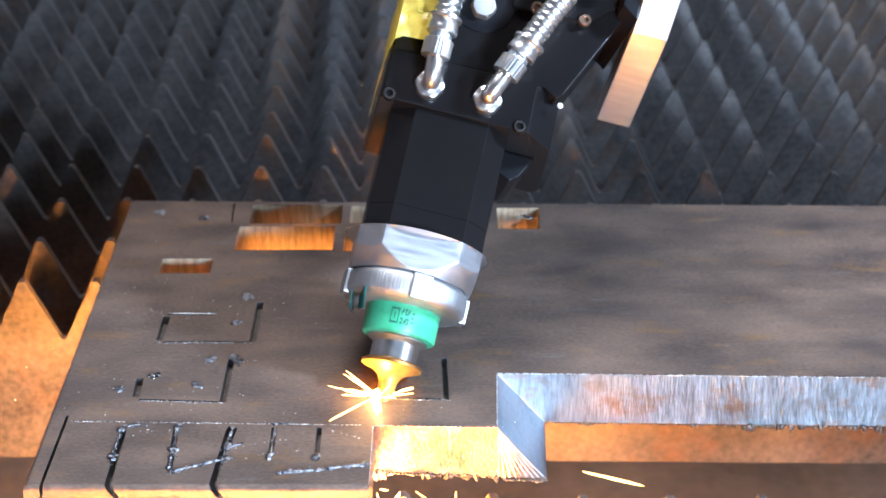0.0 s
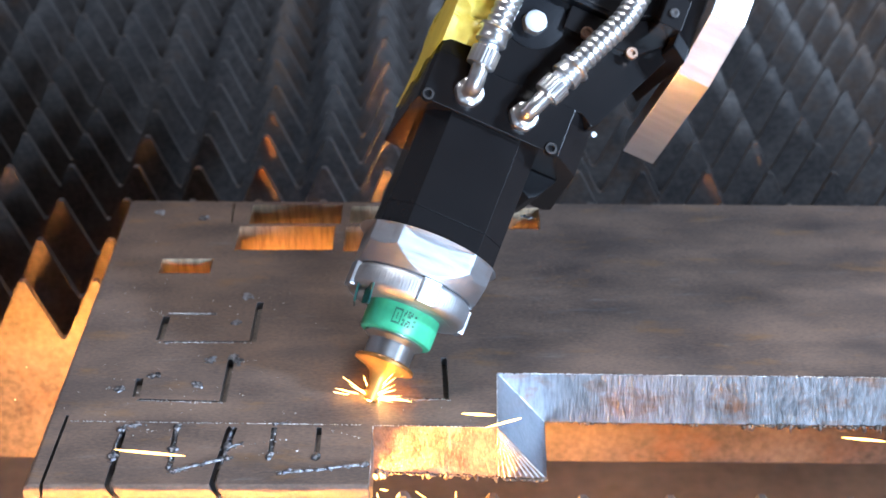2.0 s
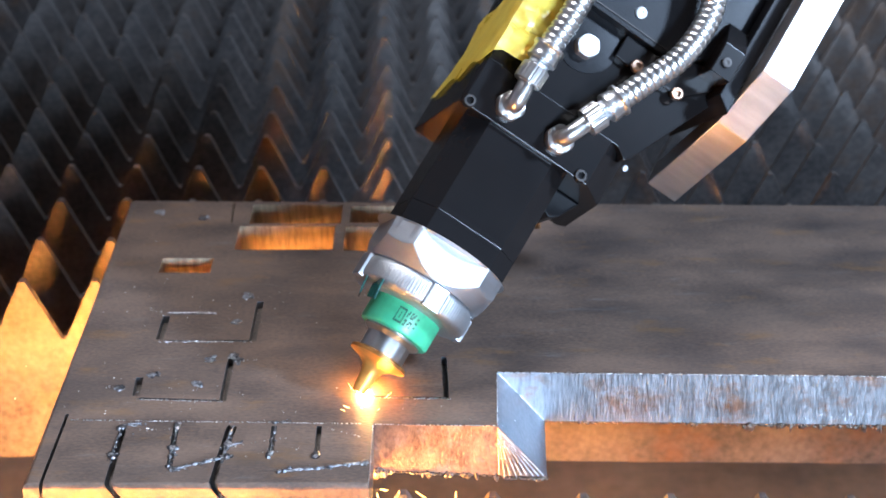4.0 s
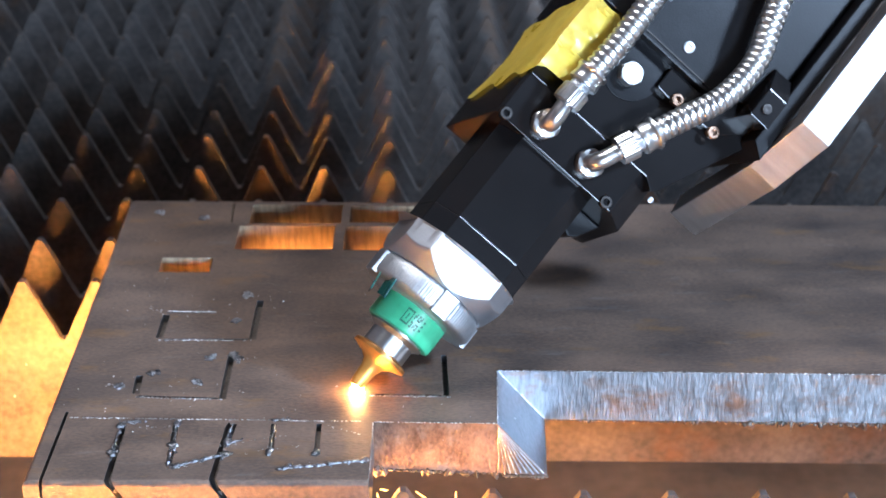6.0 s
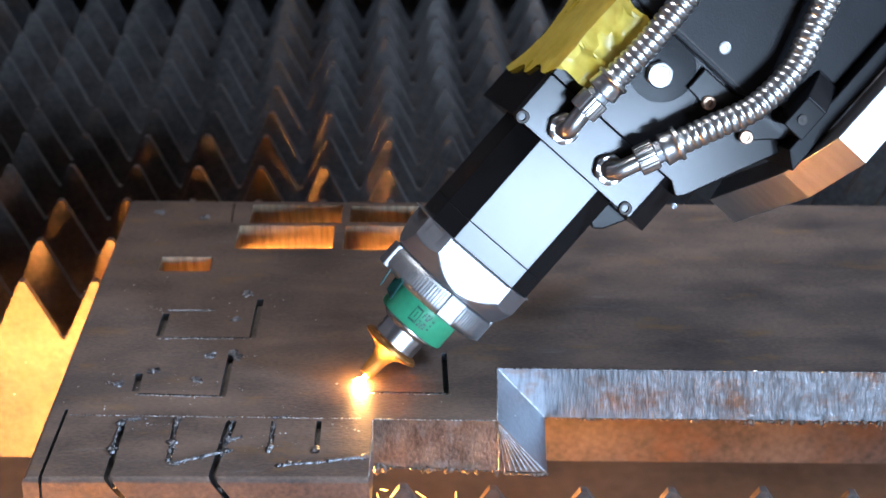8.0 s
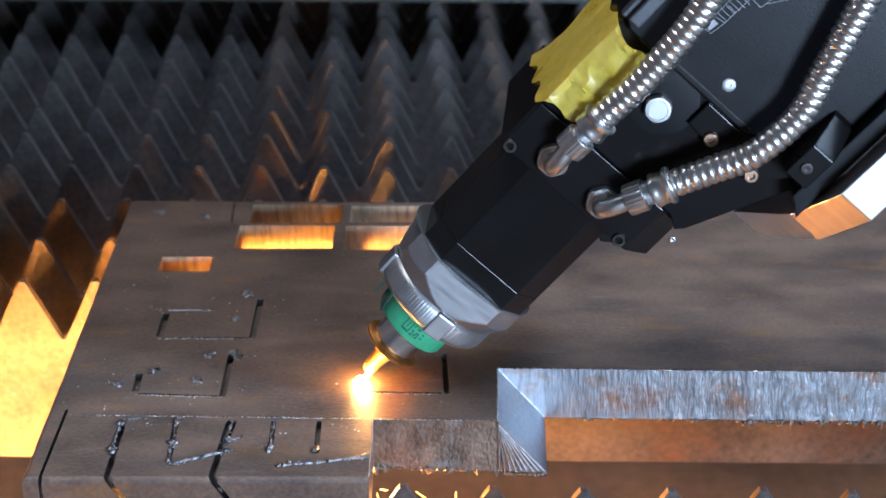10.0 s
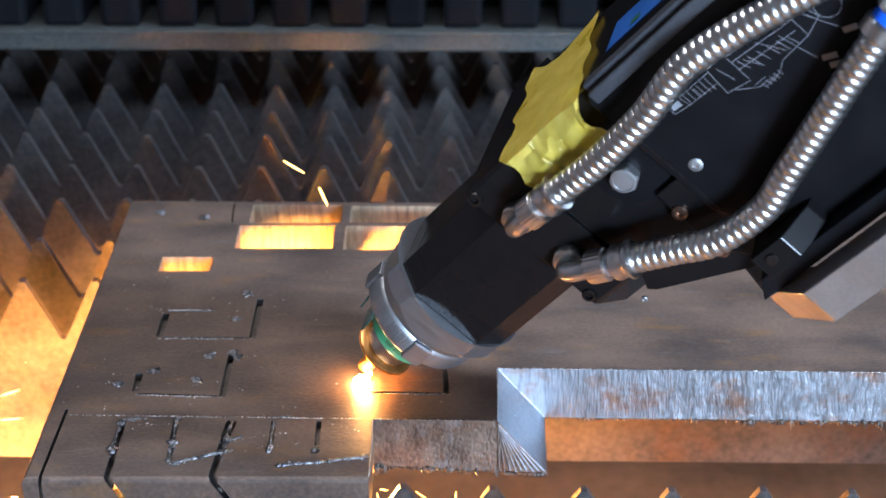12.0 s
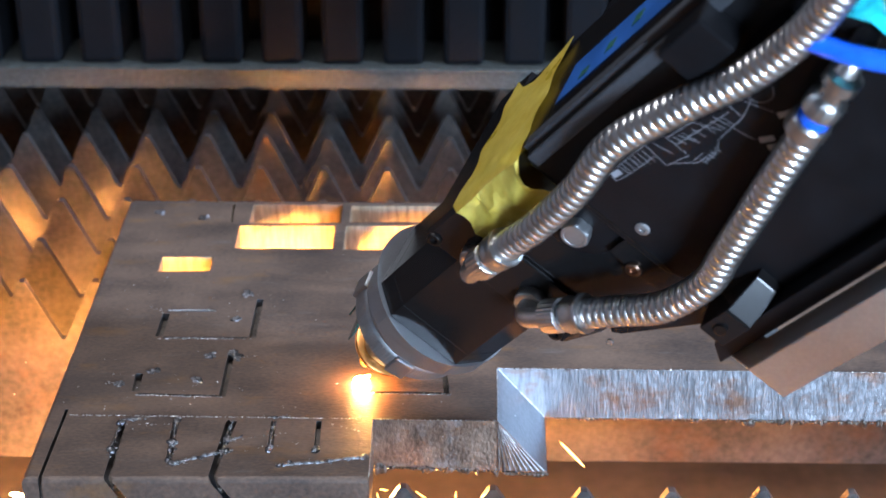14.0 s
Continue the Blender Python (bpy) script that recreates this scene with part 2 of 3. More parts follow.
        bm.faces.new((b[i], b[i + 1], f[i + 1], f[i]))
        bm.faces.new((fb[i], fb[i + 1], bb[i + 1], bb[i]))
    for i in (0, -1):
        bm.faces.new((f[i], b[i], bb[i], fb[i]))
    return bm


# each row: distance, slant of the strip and place of a tooth along it
SLAT_ROWS = [(0.2130, -0.9, -0.1945), (0.2625, -0.9, -0.1940), (0.3180, -1.2, -0.1935), (0.3675, -1.4, -0.1970), (0.4174, -1.8, -0.1977),
             (0.4604, -1.9, -0.1985), (0.5110, -1.9, -0.2000), (0.5610, -1.9, -0.2030), (0.6150, -1.9, -0.2050)]
SLAT_ROWS += [(0.665 + 0.0500 * k, -1.9, -0.2070 - 0.0018 * k) for k in range(14)]
for y, slant, tooth in SLAT_ROWS:
    ob = part("support_slat", slat_mesh(-0.75, 0.85, tooth + random.uniform(-0.0006, 0.0006), 0.117, 0.038), SLAT)
    ob.matrix_world = pose(0, y, 0, 0, 0, slant + random.uniform(-0.1, 0.1))
    tagged(ob, "sooty grey steel support slat with pointed sawtooth edge", "support slat", "slats of the cutting bed")
front_slat = part("support_slat", slat_mesh(-0.05, 0.85, 0.0628, 0.06, 0.030), SLAT)
tagged(front_slat, "loose sawtooth steel slat under the plate's front edge", "support slat", "slats of the cutting bed")


def shell(name, x0, x1, y0, y1, z0, z1, material):
    ob = part(name, box(x0, x1, y0, y1, z0, z1), material)
    return tagged(ob, kind="structure")


tagged(shell("floor", -1400, 1500, -1900, 2000, -330, -300, SOOT), "sooty dark brown slag tray under the slats", "floor")
tagged(shell("wall_back", -1400, 1500, 1970, 2000, -300, 2200, WALLS), "dark painted enclosure wall behind the bed", "wall")
tagged(shell("wall_front", -1400, 1500, -1900, -1870, -300, 2200, WALLS), "dark painted enclosure wall", "wall")
tagged(shell("wall_left", -1400, -1370, -1870, 1970, -300, 2200, WALLS), "dark painted enclosure wall", "wall")
tagged(shell("wall_right", 1470, 1500, -1870, 1970, -300, 2200, WALLS), "dark painted enclosure wall", "wall")
tagged(shell("ceiling", -1400, 1500, -1900, 2000, 2200, 2230, WALLS), "dark painted enclosure roof", "ceiling")

# ---- the steel plate being cut ----
TOP, THICK = 0.0, -0.025
PIVOT = Vector((0, 0.260, 0.025))
plate = thing("steel_plate", "thick dark mill-scaled steel plate with cut slots, resting on slats", "steel plate")


def stroke(points, w):
    """A closed outline round a line, for a slot of width w (millimetres)."""
    p = [Vector(q) for q in points]
    left, right = [], []
    for i, c in enumerate(p):
        d = (p[min(i + 1, len(p) - 1)] - p[max(i - 1, 0)]).normalized()
        n = Vector((-d.y, d.x)) * (w / 2)
        left.append(c + n)
        right.append(c - n)
    return left + right[::-1]


def rect(x0, x1, y0, y1):
    return [Vector((x0, y0)), Vector((x1, y0)), Vector((x1, y1)), Vector((x0, y1))]

# outline of the top, with the three slots that run out over the front edge
OUT = [(-179, 264.4), (620, 252), (620, 63.0), (25.8, 75.8), (24.5, 29.3), (-31.7, 30.7), (-31.8, -16.9),
       (-97.6, -16.9), (-95.0, 27.5), (-96.6, 30.3), (-97.8, 27.5), (-100.6, -16.9),
       (-142.4, -16.9), (-142.6, 24), (-143.4, 29.6), (-145.6, 29.3), (-145.2, 24), (-145.2, -16.9),
       (-171.6, -16.9), (-170.8, 38.9), (-172.2, 39.2), (-173.0, -16.9), (-180, -16.9)]
HOLES = [
    stroke([(-114.7, 132.4), (-139.6, 132.4)], 0.9), stroke([(-139.4, 130.0), (-139.6, 106.8)], 3.6), stroke([(-137.5, 105.2), (-95.8, 105.2)], 1.1),
    stroke([(-93.5, 145), (-93.6, 105.2)], 3.4),
    stroke([(-143.6, 71), (-142.8, 55)], 3.4), stroke([(-141.2, 52.6), (-104, 50.6)], 1.2), stroke([(-102.1, 90), (-102.0, 50.2)], 3.2),
    stroke([(0.4, 90), (1.6, 53)], 2.6), stroke([(-33.8, 54.2), (-0.6, 53.0)], 1.4),
    stroke([(-120.4, 29), (-119.0, -3)], 2.6), stroke([(-94.0, 29), (-95.6, 10)], 2.2), stroke([(-76.2, 29), (-75.8, 6)], 2.4), stroke([(-55.9, 29), (-55.4, 3)], 2.4),
    rect(-108.5, -57.2, 235.1, 259.5), rect(-113.3, -60.1, 203.3, 232.0), rect(-54.2, -4.0, 201.9, 231.5), rect(-52.4, 1.9, 236.0, 257.5),
    rect(-150.7, -123.4, 176.5, 193.1), rect(30.6, 54.4, 228.6, 255.0), stroke([(-119.7, 261), (-118.2, 236)], 1.2),
]


def plate_mesh():
    """The plate with all its slots: the top, filled round the holes, then pushed down; the notch's walls lean outwards."""
    bm = bmesh.new()
    loops = [[Vector(p) for p in OUT]] + HOLES
    for lp in loops:
        vs = [bm.verts.new((p[0] / 1000, p[1] / 1000, 0)) for p in lp]
        for i in range(len(vs)):
            bm.edges.new((vs[i], vs[(i + 1) % len(vs)]))
    bmesh.ops.triangle_fill(bm, use_beauty=True, use_dissolve=False, edges=list(bm.edges), normal=(0, 0, 1))
    bm.normal_update()
    top = list(bm.faces)
    rim = [e for e in bm.edges if len(e.link_faces) == 1]
    lo = {}
    for e in rim:
        for v in e.verts:
            if v not in lo:
                x, y = v.co.x * 1000, v.co.y * 1000
                dx = dy = 0
                if 20 < x < 30 and y < 80:
                    dx, dy = 23, (-4 if y > 60 else -4.5)
                elif x > 500 and y < 100:
                    dy = -4
                elif -150 < x < -140 and y < 30 or -101 < x < -94 and y < 31 and y < 0:
                    dx = 16 if y < 0 else 0
                lo[v] = bm.verts.new((v.co.x + dx / 1000, v.co.y + dy / 1000, THICK))
    for e in rim:
        a, b = e.verts
        bm.faces.new((a, b, lo[b], lo[a]))
    for f in top:
        f.material_index = 0
        try:
            bm.faces.new([lo[v] for v in f.verts][::-1])
        except (KeyError, ValueError):
            pass
    rolled = [e for e in bm.edges if all(abs(v.co.z) < 1e-6 for v in e.verts)
              and (all(abs(v.co.y + 0.0169) < 1e-5 for v in e.verts) or all(v.co.x < -0.1785 for v in e.verts))]
    bmesh.ops.bevel(bm, geom=rolled, offset=0.0022, segments=4, profile=0.5, affect="EDGES", clamp_overlap=True)
    return bm


bm = plate_mesh()
sheet = part("sheet", bm, PLATE, plate)
sheet.data.materials.append(KERF)
sheet.data.materials.append(SHADED_FACE)
sheet.data.materials.append(WINDOW_WALL)
sheet.data.materials.append(SCORCHED_FACE)
for poly in sheet.data.polygons:
    if abs(poly.normal.z) < 0.9:
        c = poly.center * 1000
        if c.y < -14 or c.x < -177.5:
            continue
        in_window = c.y > 170 and -155 < c.x < 60 and c.y < 262
        recess = -31 < c.x < 50 and 20 < c.y < 31 and abs(poly.normal.y) > 0.8
        poly.material_index = 4 if recess else 3 if in_window else 2 if poly.normal.x > 0.5 and poly.area > 0.0005 else 1
# added plugs in the through slots keep the glow from below out
for hole in HOLES:
    xs, ys = [p[0] for p in hole], [p[1] for p in hole]
    if (max(xs) - min(xs)) < 8 or (max(ys) - min(ys)) < 8:
        part("slot_light_stop", box(min(xs) - 1, max(xs) + 1, min(ys) - 1, max(ys) + 1, -5, -4), DROSS, plate)

# same added light stops for the slots open at the front edge
for x in (-172.3, -144.2, -97.6):
    part("slot_light_stop", box(x - 2.6, x + 2.6, -14.5, 39 if x < -150 else 29.5, -24, -6), DROSS, plate)


def blobs(spots, n, spread, r0, r1, flat=0.6):
    """Beads of spattered slag strewn along lines or round points (millimetres)."""
    bm = bmesh.new()
    for line in spots:
        for _ in range(n):
            a, b = (line[0], line[1]) if len(line) > 1 else (line[0], line[0])
            t = random.random()
            c = Vector((a[0] + (b[0] - a[0]) * t + random.gauss(0, spread), a[1] + (b[1] - a[1]) * t + random.gauss(0, spread), 0))
            r = random.uniform(r0, r1)
            m = mm(c.x, c.y, r * 0.2, 0, 0, random.uniform(0, 360)) @ Matrix.Diagonal((r * random.uniform(0.8, 1.7) / 1000, r / 1000, r * flat / 1000, 1))
            g = bmesh.ops.create_icosphere(bm, subdivisions=1, radius=1, matrix=m)
            for v in g["verts"]:
                v.co += Vector((random.uniform(-1, 1), random.uniform(-1, 1), random.uniform(-0.5, 0.5))) * r * 0.00012
    return bm


EDGE_LINES = [[(-139.6, 133.2), (-114.7, 133.2)], [(-139.6, 104.4), (-94, 104.4)], [(-142.8, 51.8), (-102, 49.6)], [(-33.8, 53.2), (2.6, 52.0)], [(-170, 34.3), (-37, 31.0)]]
tagged(part("dross_line", blobs(EDGE_LINES[:4], 90, 0.3, 0.2, 0.5), BURR, plate, "row of bright slag beads", 50), kind="stuff")
tagged(part("scribed_line", blobs(EDGE_LINES[4:], 260, 0.12, 0.2, 0.42, 0.4), BURR, plate, "thin bright scribed line", 50), kind="stuff")
HEAPS = [[(-162.1, 249.2), (-157, 249)], [(-134.3, 241.7)], [(-100.4, 153.6), (-100, 149)], [(-104.6, 125.3), (-103, 124)], [(-113.9, 86.5), (-110, 87)], [(-115.8, 65.4)], [(-151.3, 61.3)],
         [(-101.9, 90), (-98, 84)], [(-139, 72.6), (-136, 72.9)], [(-103, 92), (-100, 90)], [(45, 244), (52, 242)]]
tagged(part("spatter", blobs(HEAPS, 22, 1.1, 0.3, 1.3), SLAG, plate, "clusters of bright slag spatter", 50), kind="stuff")
tagged(part("specks", blobs([[(-175, 10), (-20, 240)], [(-170, 120), (-100, 60)], [(-150, 60), (20, 40)], [(-170, 180), (-90, 100)]], 24, 22, 0.12, 0.36), BURR, plate, "scattered tiny slag specks"), kind="stuff")
WELDS = [[(-118.3, -5.7), (-92.6, 4.9)], [(-71.8, -7.0), (-34.2, -0.4)], [(-120.3, 27), (-119, -5)], [(-95, 28), (-97, 0)], [(-97, 12), (-90, 16)], [(-144.6, 27), (-145.4, 0)], [(-76, 28), (-76, 5)], [(-145, 30), (-136, 31)], [(-77, 31), (-70, 33)]]
for a, b in WELDS:
    mid = [(a[0] + (b[0] - a[0]) * k / 4 + random.uniform(-0.6, 0.6), a[1] + (b[1] - a[1]) * k / 4 + random.uniform(-0.6, 0.6), 0) for k in range(5)]
    part("slag_seam", sweep(mid, lambda q: max(0.15, (0.85 if abs(a[0] - b[0]) > 20 else 0.55) + 0.9 * noise.noise(Vector((q * 0.55, a[0], a[1])))), 0.4, 8), SLAG, plate, "rough ridge of resolidified slag", 60)
NODES = [[(-118.6, -5.4), (-116, -4.6)], [(-96.5, 4), (-93, 5)], [(-97, 13), (-94, 15)], [(-71.8, -6.8), (-67, -6)], [(-34.4, -0.5)], [(-119.6, 9), (-119.4, 12)], [(-55.4, 4), (-55.6, 8)],
         [(-145.2, 4), (-145, 8)], [(-144.8, 27), (-143.6, 29)], [(-76, 5), (-75.8, 8)], [(-120.3, 28), (-119.6, 30)]]
tagged(part("slag_lump", blobs(NODES, 7, 0.6, 0.7, 1.7, 0.7), SLAG, plate, "bright lumps of resolidified slag", 50), kind="stuff")
TRAILS = [[(-96, 12), (-70, 20)], [(-90, 4), (-62, 12)], [(-140, 26), (-122, 27)], [(-52, 27), (-36, 20)], [(-101, 85), (-90, 88)], [(-140, 130), (-152, 140)], [(-150, 61), (-158, 63)]]
tagged(part("spatter_trail", blobs(TRAILS, 14, 0.5, 0.12, 0.4, 0.4), BURR, plate, "thin trails of fine spatter", 50), kind="stuff")
tagged(part("slag_ridge", blobs(WELDS, 22, 0.9, 0.2, 0.7, 0.6), SLAG, plate, "rough silvery ridge of resolidified slag", 50), kind="stuff")


def dross(x0, x1, y0, y1, n, hang, size=1.0):
    """Ragged drips under a cut edge."""
    bm = bmesh.new()
    for i in range(n):
        t = (i + random.random()) / n
        x, y = x0 + (x1 - x0) * t, y0 + (y1 - y0) * t
        clump = max(0.12, noise.noise(Vector((x * 0.11, y, 3.0))) + 0.45)
        r, h = random.uniform(0.4, 1.5) * size * (0.5 + clump), random.uniform(0.1, 1) ** 2 * hang * clump + 0.5
        m = mm(x, y - random.uniform(-0.4, 0.9), -25 - h * 0.4, random.uniform(-15, 15), random.uniform(-20, 20)) @ Matrix.Diagonal((r / 1000, r * 0.7 / 1000, h / 1000, 1))
        g = bmesh.ops.create_icosphere(bm, subdivisions=1, radius=1, matrix=m)
        for v in g["verts"]:
            v.co += Vector((random.uniform(-1, 1), random.uniform(-1, 1), random.uniform(-1, 1))) * 0.00025
    return bm


tagged(part("dross_fringe", dross(-31, 30, 30, 27, 80, 4.5), DROSS, plate, "ragged slag fringe under the cut edge", 60), kind="stuff")
tagged(part("dross_fringe", dross(50, 400, 71.5, 63, 230, 1.6, 0.6), DROSS, plate, "ragged slag fringe under the cut edge", 60), kind="stuff")
tagged(part("dross_fringe", dross(28, 48, 25, 24, 30, 1.5), DROSS, plate, "ragged slag fringe under the cut edge", 60), kind="stuff")

part("burr_edge", sweep([(25.8, 75.8, 0), (33, 74.6, -8), (41, 73.2, -16.5), (48.6, 71.9, -24.8)], lambda q: 0.42 + 0.12 * math.sin(q * 3), 0.6, 8), BURR, plate, "bright burr along the corner")
tagged(part("edge_burr", blobs([[(25.8, 75.6), (330, 69.2)]], 700, 0.15, 0.15, 0.5), BURR, plate, "fine bright burr along the cut edge", 50), kind="stuff")
tagged(part("edge_burr", blobs([[(-31, 30.6), (24.5, 29.2)]], 90, 0.12, 0.15, 0.4), BURR, plate, "fine bright burr along the cut edge", 50), kind="stuff")
tagged(part("dross_fringe", dross(140, 260, 68.5, 66, 46, 5.0), DROSS, plate, "ragged slag fringe under the cut edge", 60), kind="stuff")

# fan of drag lines where the cut turns, and bright arrises
for k in range(9):
    x = 25.5 + 21 * k / 8
    part("drag_line", sweep([(24.8, 29.1, -1.2), ((24.8 + x) / 2, 26.9, -13), (x, 24.8, -24.6)], lambda q: 0.08 + 0.012 * q, 1.2, 6), KERF, plate, "raised drag line of the cut", 50)
tagged(part("edge_burr", blobs([[(24.6, 30), (25.7, 75)], [(-31.6, 30), (-31.7, -16)]], 110, 0.1, 0.12, 0.36), BURR, plate, "fine bright burr along the cut edge", 50), kind="stuff")

# ---- the laser cutting head: tip at the origin, its axis up z ----
head = thing("laser_cutting_head", "black five-axis laser cutting head with steel nut and copper nozzle", "cutting head")


def hexed(a, r, z):
    """A hexagon with a flat towards the front, of corner radius r."""
    k = (a + math.pi / 2 + math.pi / 6) % (math.pi / 3) - math.pi / 6
    return r * math.cos(math.pi / 6) / math.cos(k)


def octo(a, k):
    """A square with its corners cut off, k times 28.5 to a face."""
    r = 99.0
    for n in range(8):
        c = math.cos(a - n * math.pi / 4)
        if c > 0.2:
            r = min(r, (28.5 if n % 2 == 0 else 32.6) * k / c)
    return r


part("nozzle", lathe([(0.9, -4), (3.0, -4), (3.5, -2), (3.9, 2), (4.3, 6), (5.6, 9), (8.6, 11.2), (13.0, 12.6), (14.4, 13.2), (12, 13.3)], 56), COPPER, head, "flared copper nozzle, tinted orange for the cutting spot's light", 40)
part("nozzle_flange", lathe([(12, 13.25), (14.25, 13.3), (14.3, 14.6), (13.2, 15.4), (10, 15.6)], 56), BROWN_COPPER, head, "darker copper flange", 40)
part("nozzle_holder", lathe([(10.4, 15.6), (11.2, 16.2), (11.2, 24.0), (12.8, 25), (14.2, 26), (14.2, 30), (10, 30)], 48, lambda a, r, z: min(r, hexed(a, 12.4, z)) if z < 24.5 else r), CHROME, head, "polished hexagonal steel holder", 30)
ring = part("ceramic_ring", lathe([(15.6, 27.0), (16.9, 27.4), (17.5, 28.4), (17.5, 41), (16.6, 42), (12, 42)], 64), CERAMIC, head, "bright green ceramic ring with dark print", 40)
for k in range(3):
    bmq = bmesh.new()
    for u in range(7):
        for v in range(7):
            if k == 0 and (u * 7 + v * 3 + u * v) % 5 < 3 or k == 1 and (u in (0, 6) or v in (0, 6) or (u == 3 and 1 < v < 5)) or k == 2 and u in (1, 2) and v % 2:
                a0 = radians(-90 + (-1, -17, 14)[k] + (u - 3) * 1.9)
                a1 = a0 + radians(1.7)
                z0 = 30.6 + v * 1.1
                vs = [bmq.verts.new((17.57 * math.cos(a) / 1000, 17.57 * math.sin(a) / 1000, z / 1000)) for a, z in ((a0, z0), (a1, z0), (a1, z0 + 0.95), (a0, z0 + 0.95))]
                bmq.faces.new(vs)
    part("printed_mark", bmq, DARK_PRINT, ring, "faint dark printed mark")
part("ring_seat", lathe([(20, 40.5), (22.5, 40.7), (22.5, 45), (18, 45)], 56), STEEL_DULL, head, "dull steel seat", 40)
knurl = lambda a, r, z: r + (0.16 if int(a / (2 * math.pi) * 240) % 2 else 0) * (44 < z < 51)
part("knurled_ring", moved(lathe([(24, 40.8), (27.4, 41.4), (29.0, 43), (29.2, 44.2), (29.2, 50.8), (28.6, 52.4), (26.5, 54.4), (22, 54.4)], 480, knurl), mm(-1.0, 0, 0)), STEEL_DULL, head, "knurled steel locking ring", 40)
for k in range(4):
    a = -90 + 8 + k * 90
    part("ring_lug", moved(box(-4.6, 4.6, -2.2, 2.2, 41.4, 53.2, 0.8), pose(0.0282 * math.cos(radians(a)) - 0.001, 0.0282 * math.sin(radians(a)), 0, 0, 0, a + 90)), STEEL, head)
for k, a in enumerate((200, 218)):
    part("film_tab", moved(box(-6, 6, -0.4, 0.4, 34, 44, 0.3), pose(0.021 * math.cos(radians(a)), 0.021 * math.sin(radians(a)), 0, 8, 6 * k, a + 60)), DARK_FILM, head, "scrap of dark teal protective film")
nut_profile = [(24, 53.4)] + [(35.0, 53.8 + 0.4 * k) for k in range(26)] + [(35.0, 71.4), (34.4, 72.2), (26, 72.2)]
part("clamping_nut", moved(lathe(nut_profile, 240, lambda a, r, z: r if r < 34.9 else min(octo(a, 1.035), 29.0 + max(0, z - 53.8) * 0.62)), mm(-0.6, 0, 0)), STEEL, head, "machined steel clamping nut with flats", 25)
# the lower barrel, with flats like the nut
flats = [(-17.6, -28.5), (17.6, -28.5), (28.5, -17.6), (28.5, 17.6), (17.6, 28.5), (-17.6, 28.5), (-28.5, 17.6), (-28.5, -17.6)]
part("barrel_collar", prism(flats, 72.4, 83.2, "z", 0.25), BLACK, head)
part("barrel", prism(flats, 83.35, 131, "z", 0.25), BLACK, head, "black anodised barrel with bevelled flats")
part("front_block", prism([(-35.6, -29.5), (-34, -31.5), (36, -31.5), (38, -29.5), (50, -14), (57, 50), (54, 56), (-35.6, 56)], 131, 155.6, "z", 0.4), BLACK, head)
for s in (-1, 1):
    part("block_screw", moved(lathe([(2.9, -1.6), (3.2, -1.0), (3.2, 1.0), (2.8, 1.6), (1.7, 1.6), (1.6, 0.2), (0.1, 0.2)], 24, lambda a, r, z: r), mm(s * 31.5, -31.2, 133.0, 90)), DARK_SCREW, head, "dark socket head screw", 40)
part("gusset", prism([(24, 131), (30, 120), (36, 117), (40, 120), (46, 131)], 2, 40, "y", 0.8), BLACK_SATIN, head)
part("valve_plate", prism([(-34, 155.9), (40, 155.9), (46, 152), (49, 155), (71, 202), (64, 206), (-34, 206)], -29.6, 34, "y", 0.6), BLACK, head)
part("bolt_pocket", moved(lathe([(15.5, 0), (15.5, 0.5), (14.6, 0.6), (0.1, 0.6)], 48), mm(2.0, -29.6, 190.5, 90)), BLACK_SATIN, head, "round recess", 40)
part("hexagonal_bolt", moved(lathe([(5.6, 0), (6.0, 0.2), (6.0, 4.4), (5.3, 5.3), (4.2, 5.4), (4.0, 5.2), (0.1, 5.2)], 60, lambda a, r, z: min(r, hexed(a, 6.3, z))), mm(2.5, -29.8, 187.0, 90)), STEEL_DULL, head, "plated hexagonal bolt", 30)
# cover with the printed drawing
cover = part("cover", prism([(-34, 207), (-30, 204), (34, 204), (56, 214), (66, 226), (66, 420), (-32, 420), (-34, 416)], -36.5, 60, "y", 0.9), BLACK_SATIN, head, "satin black housing with a printed drawing")
part("cover_step", prism([(16, 191), (30, 190), (54, 193), (66, 204), (66, 222), (54, 212), (33, 203), (16, 203)], -33.5, 30, "y", 0.7), BLACK, head)
for x, z in ((27.5, 192.5), (51.0, 192.5)):
    part("pocket_screw", moved(lathe([(3.0, -1.4), (3.2, 1.2), (2.7, 1.8), (1.6, 1.8), (1.5, 0.4), (0.1, 0.4)], 20), mm(x, -33.6, z, 90)), WARM_LIT_SCREW, head, "socket screw coloured for the orange light on it", 40)
for x, z in ((15.6, 214.6), (-19.4, 298.7), (36.0, 262)):
    part("cover_screw", moved(lathe([(2.9, 0), (2.9, 0.5), (2.5, 0.8), (1.2, 0.8), (1.1, 0.2), (0.1, 0.2)], 24), mm(x, -36.6, z, 90)), STEEL_DULL, head, "flat socket screw", 40)
part("cover_groove", box(-8, 36, -36.9, -36.4, 206.5, 207.2), DARK_SCREW, head)
part("side_housing", prism([(-35, -22), (-32, -27), (-31, 47), (-35, 47)], 156.0, 420, "z", 0.9), BLACK, head, "black side housing with a rail")
part("side_rail", box(-36.5, -31, -34, -27.2, 206, 420, 0.8), RAIL, head, "dark grey edge rail, lightened for reflected light")
part("cover_edge_rail", box(-33.6, -28.0, -38.0, -35.0, 207, 420, 0.8), RAIL, head, "dark grey edge rail, lightened for reflected light")
part("side_label", box(-35.5, -35.0, -13, 12, 213, 300, 0.1), BLUE, head, "blue warning label")
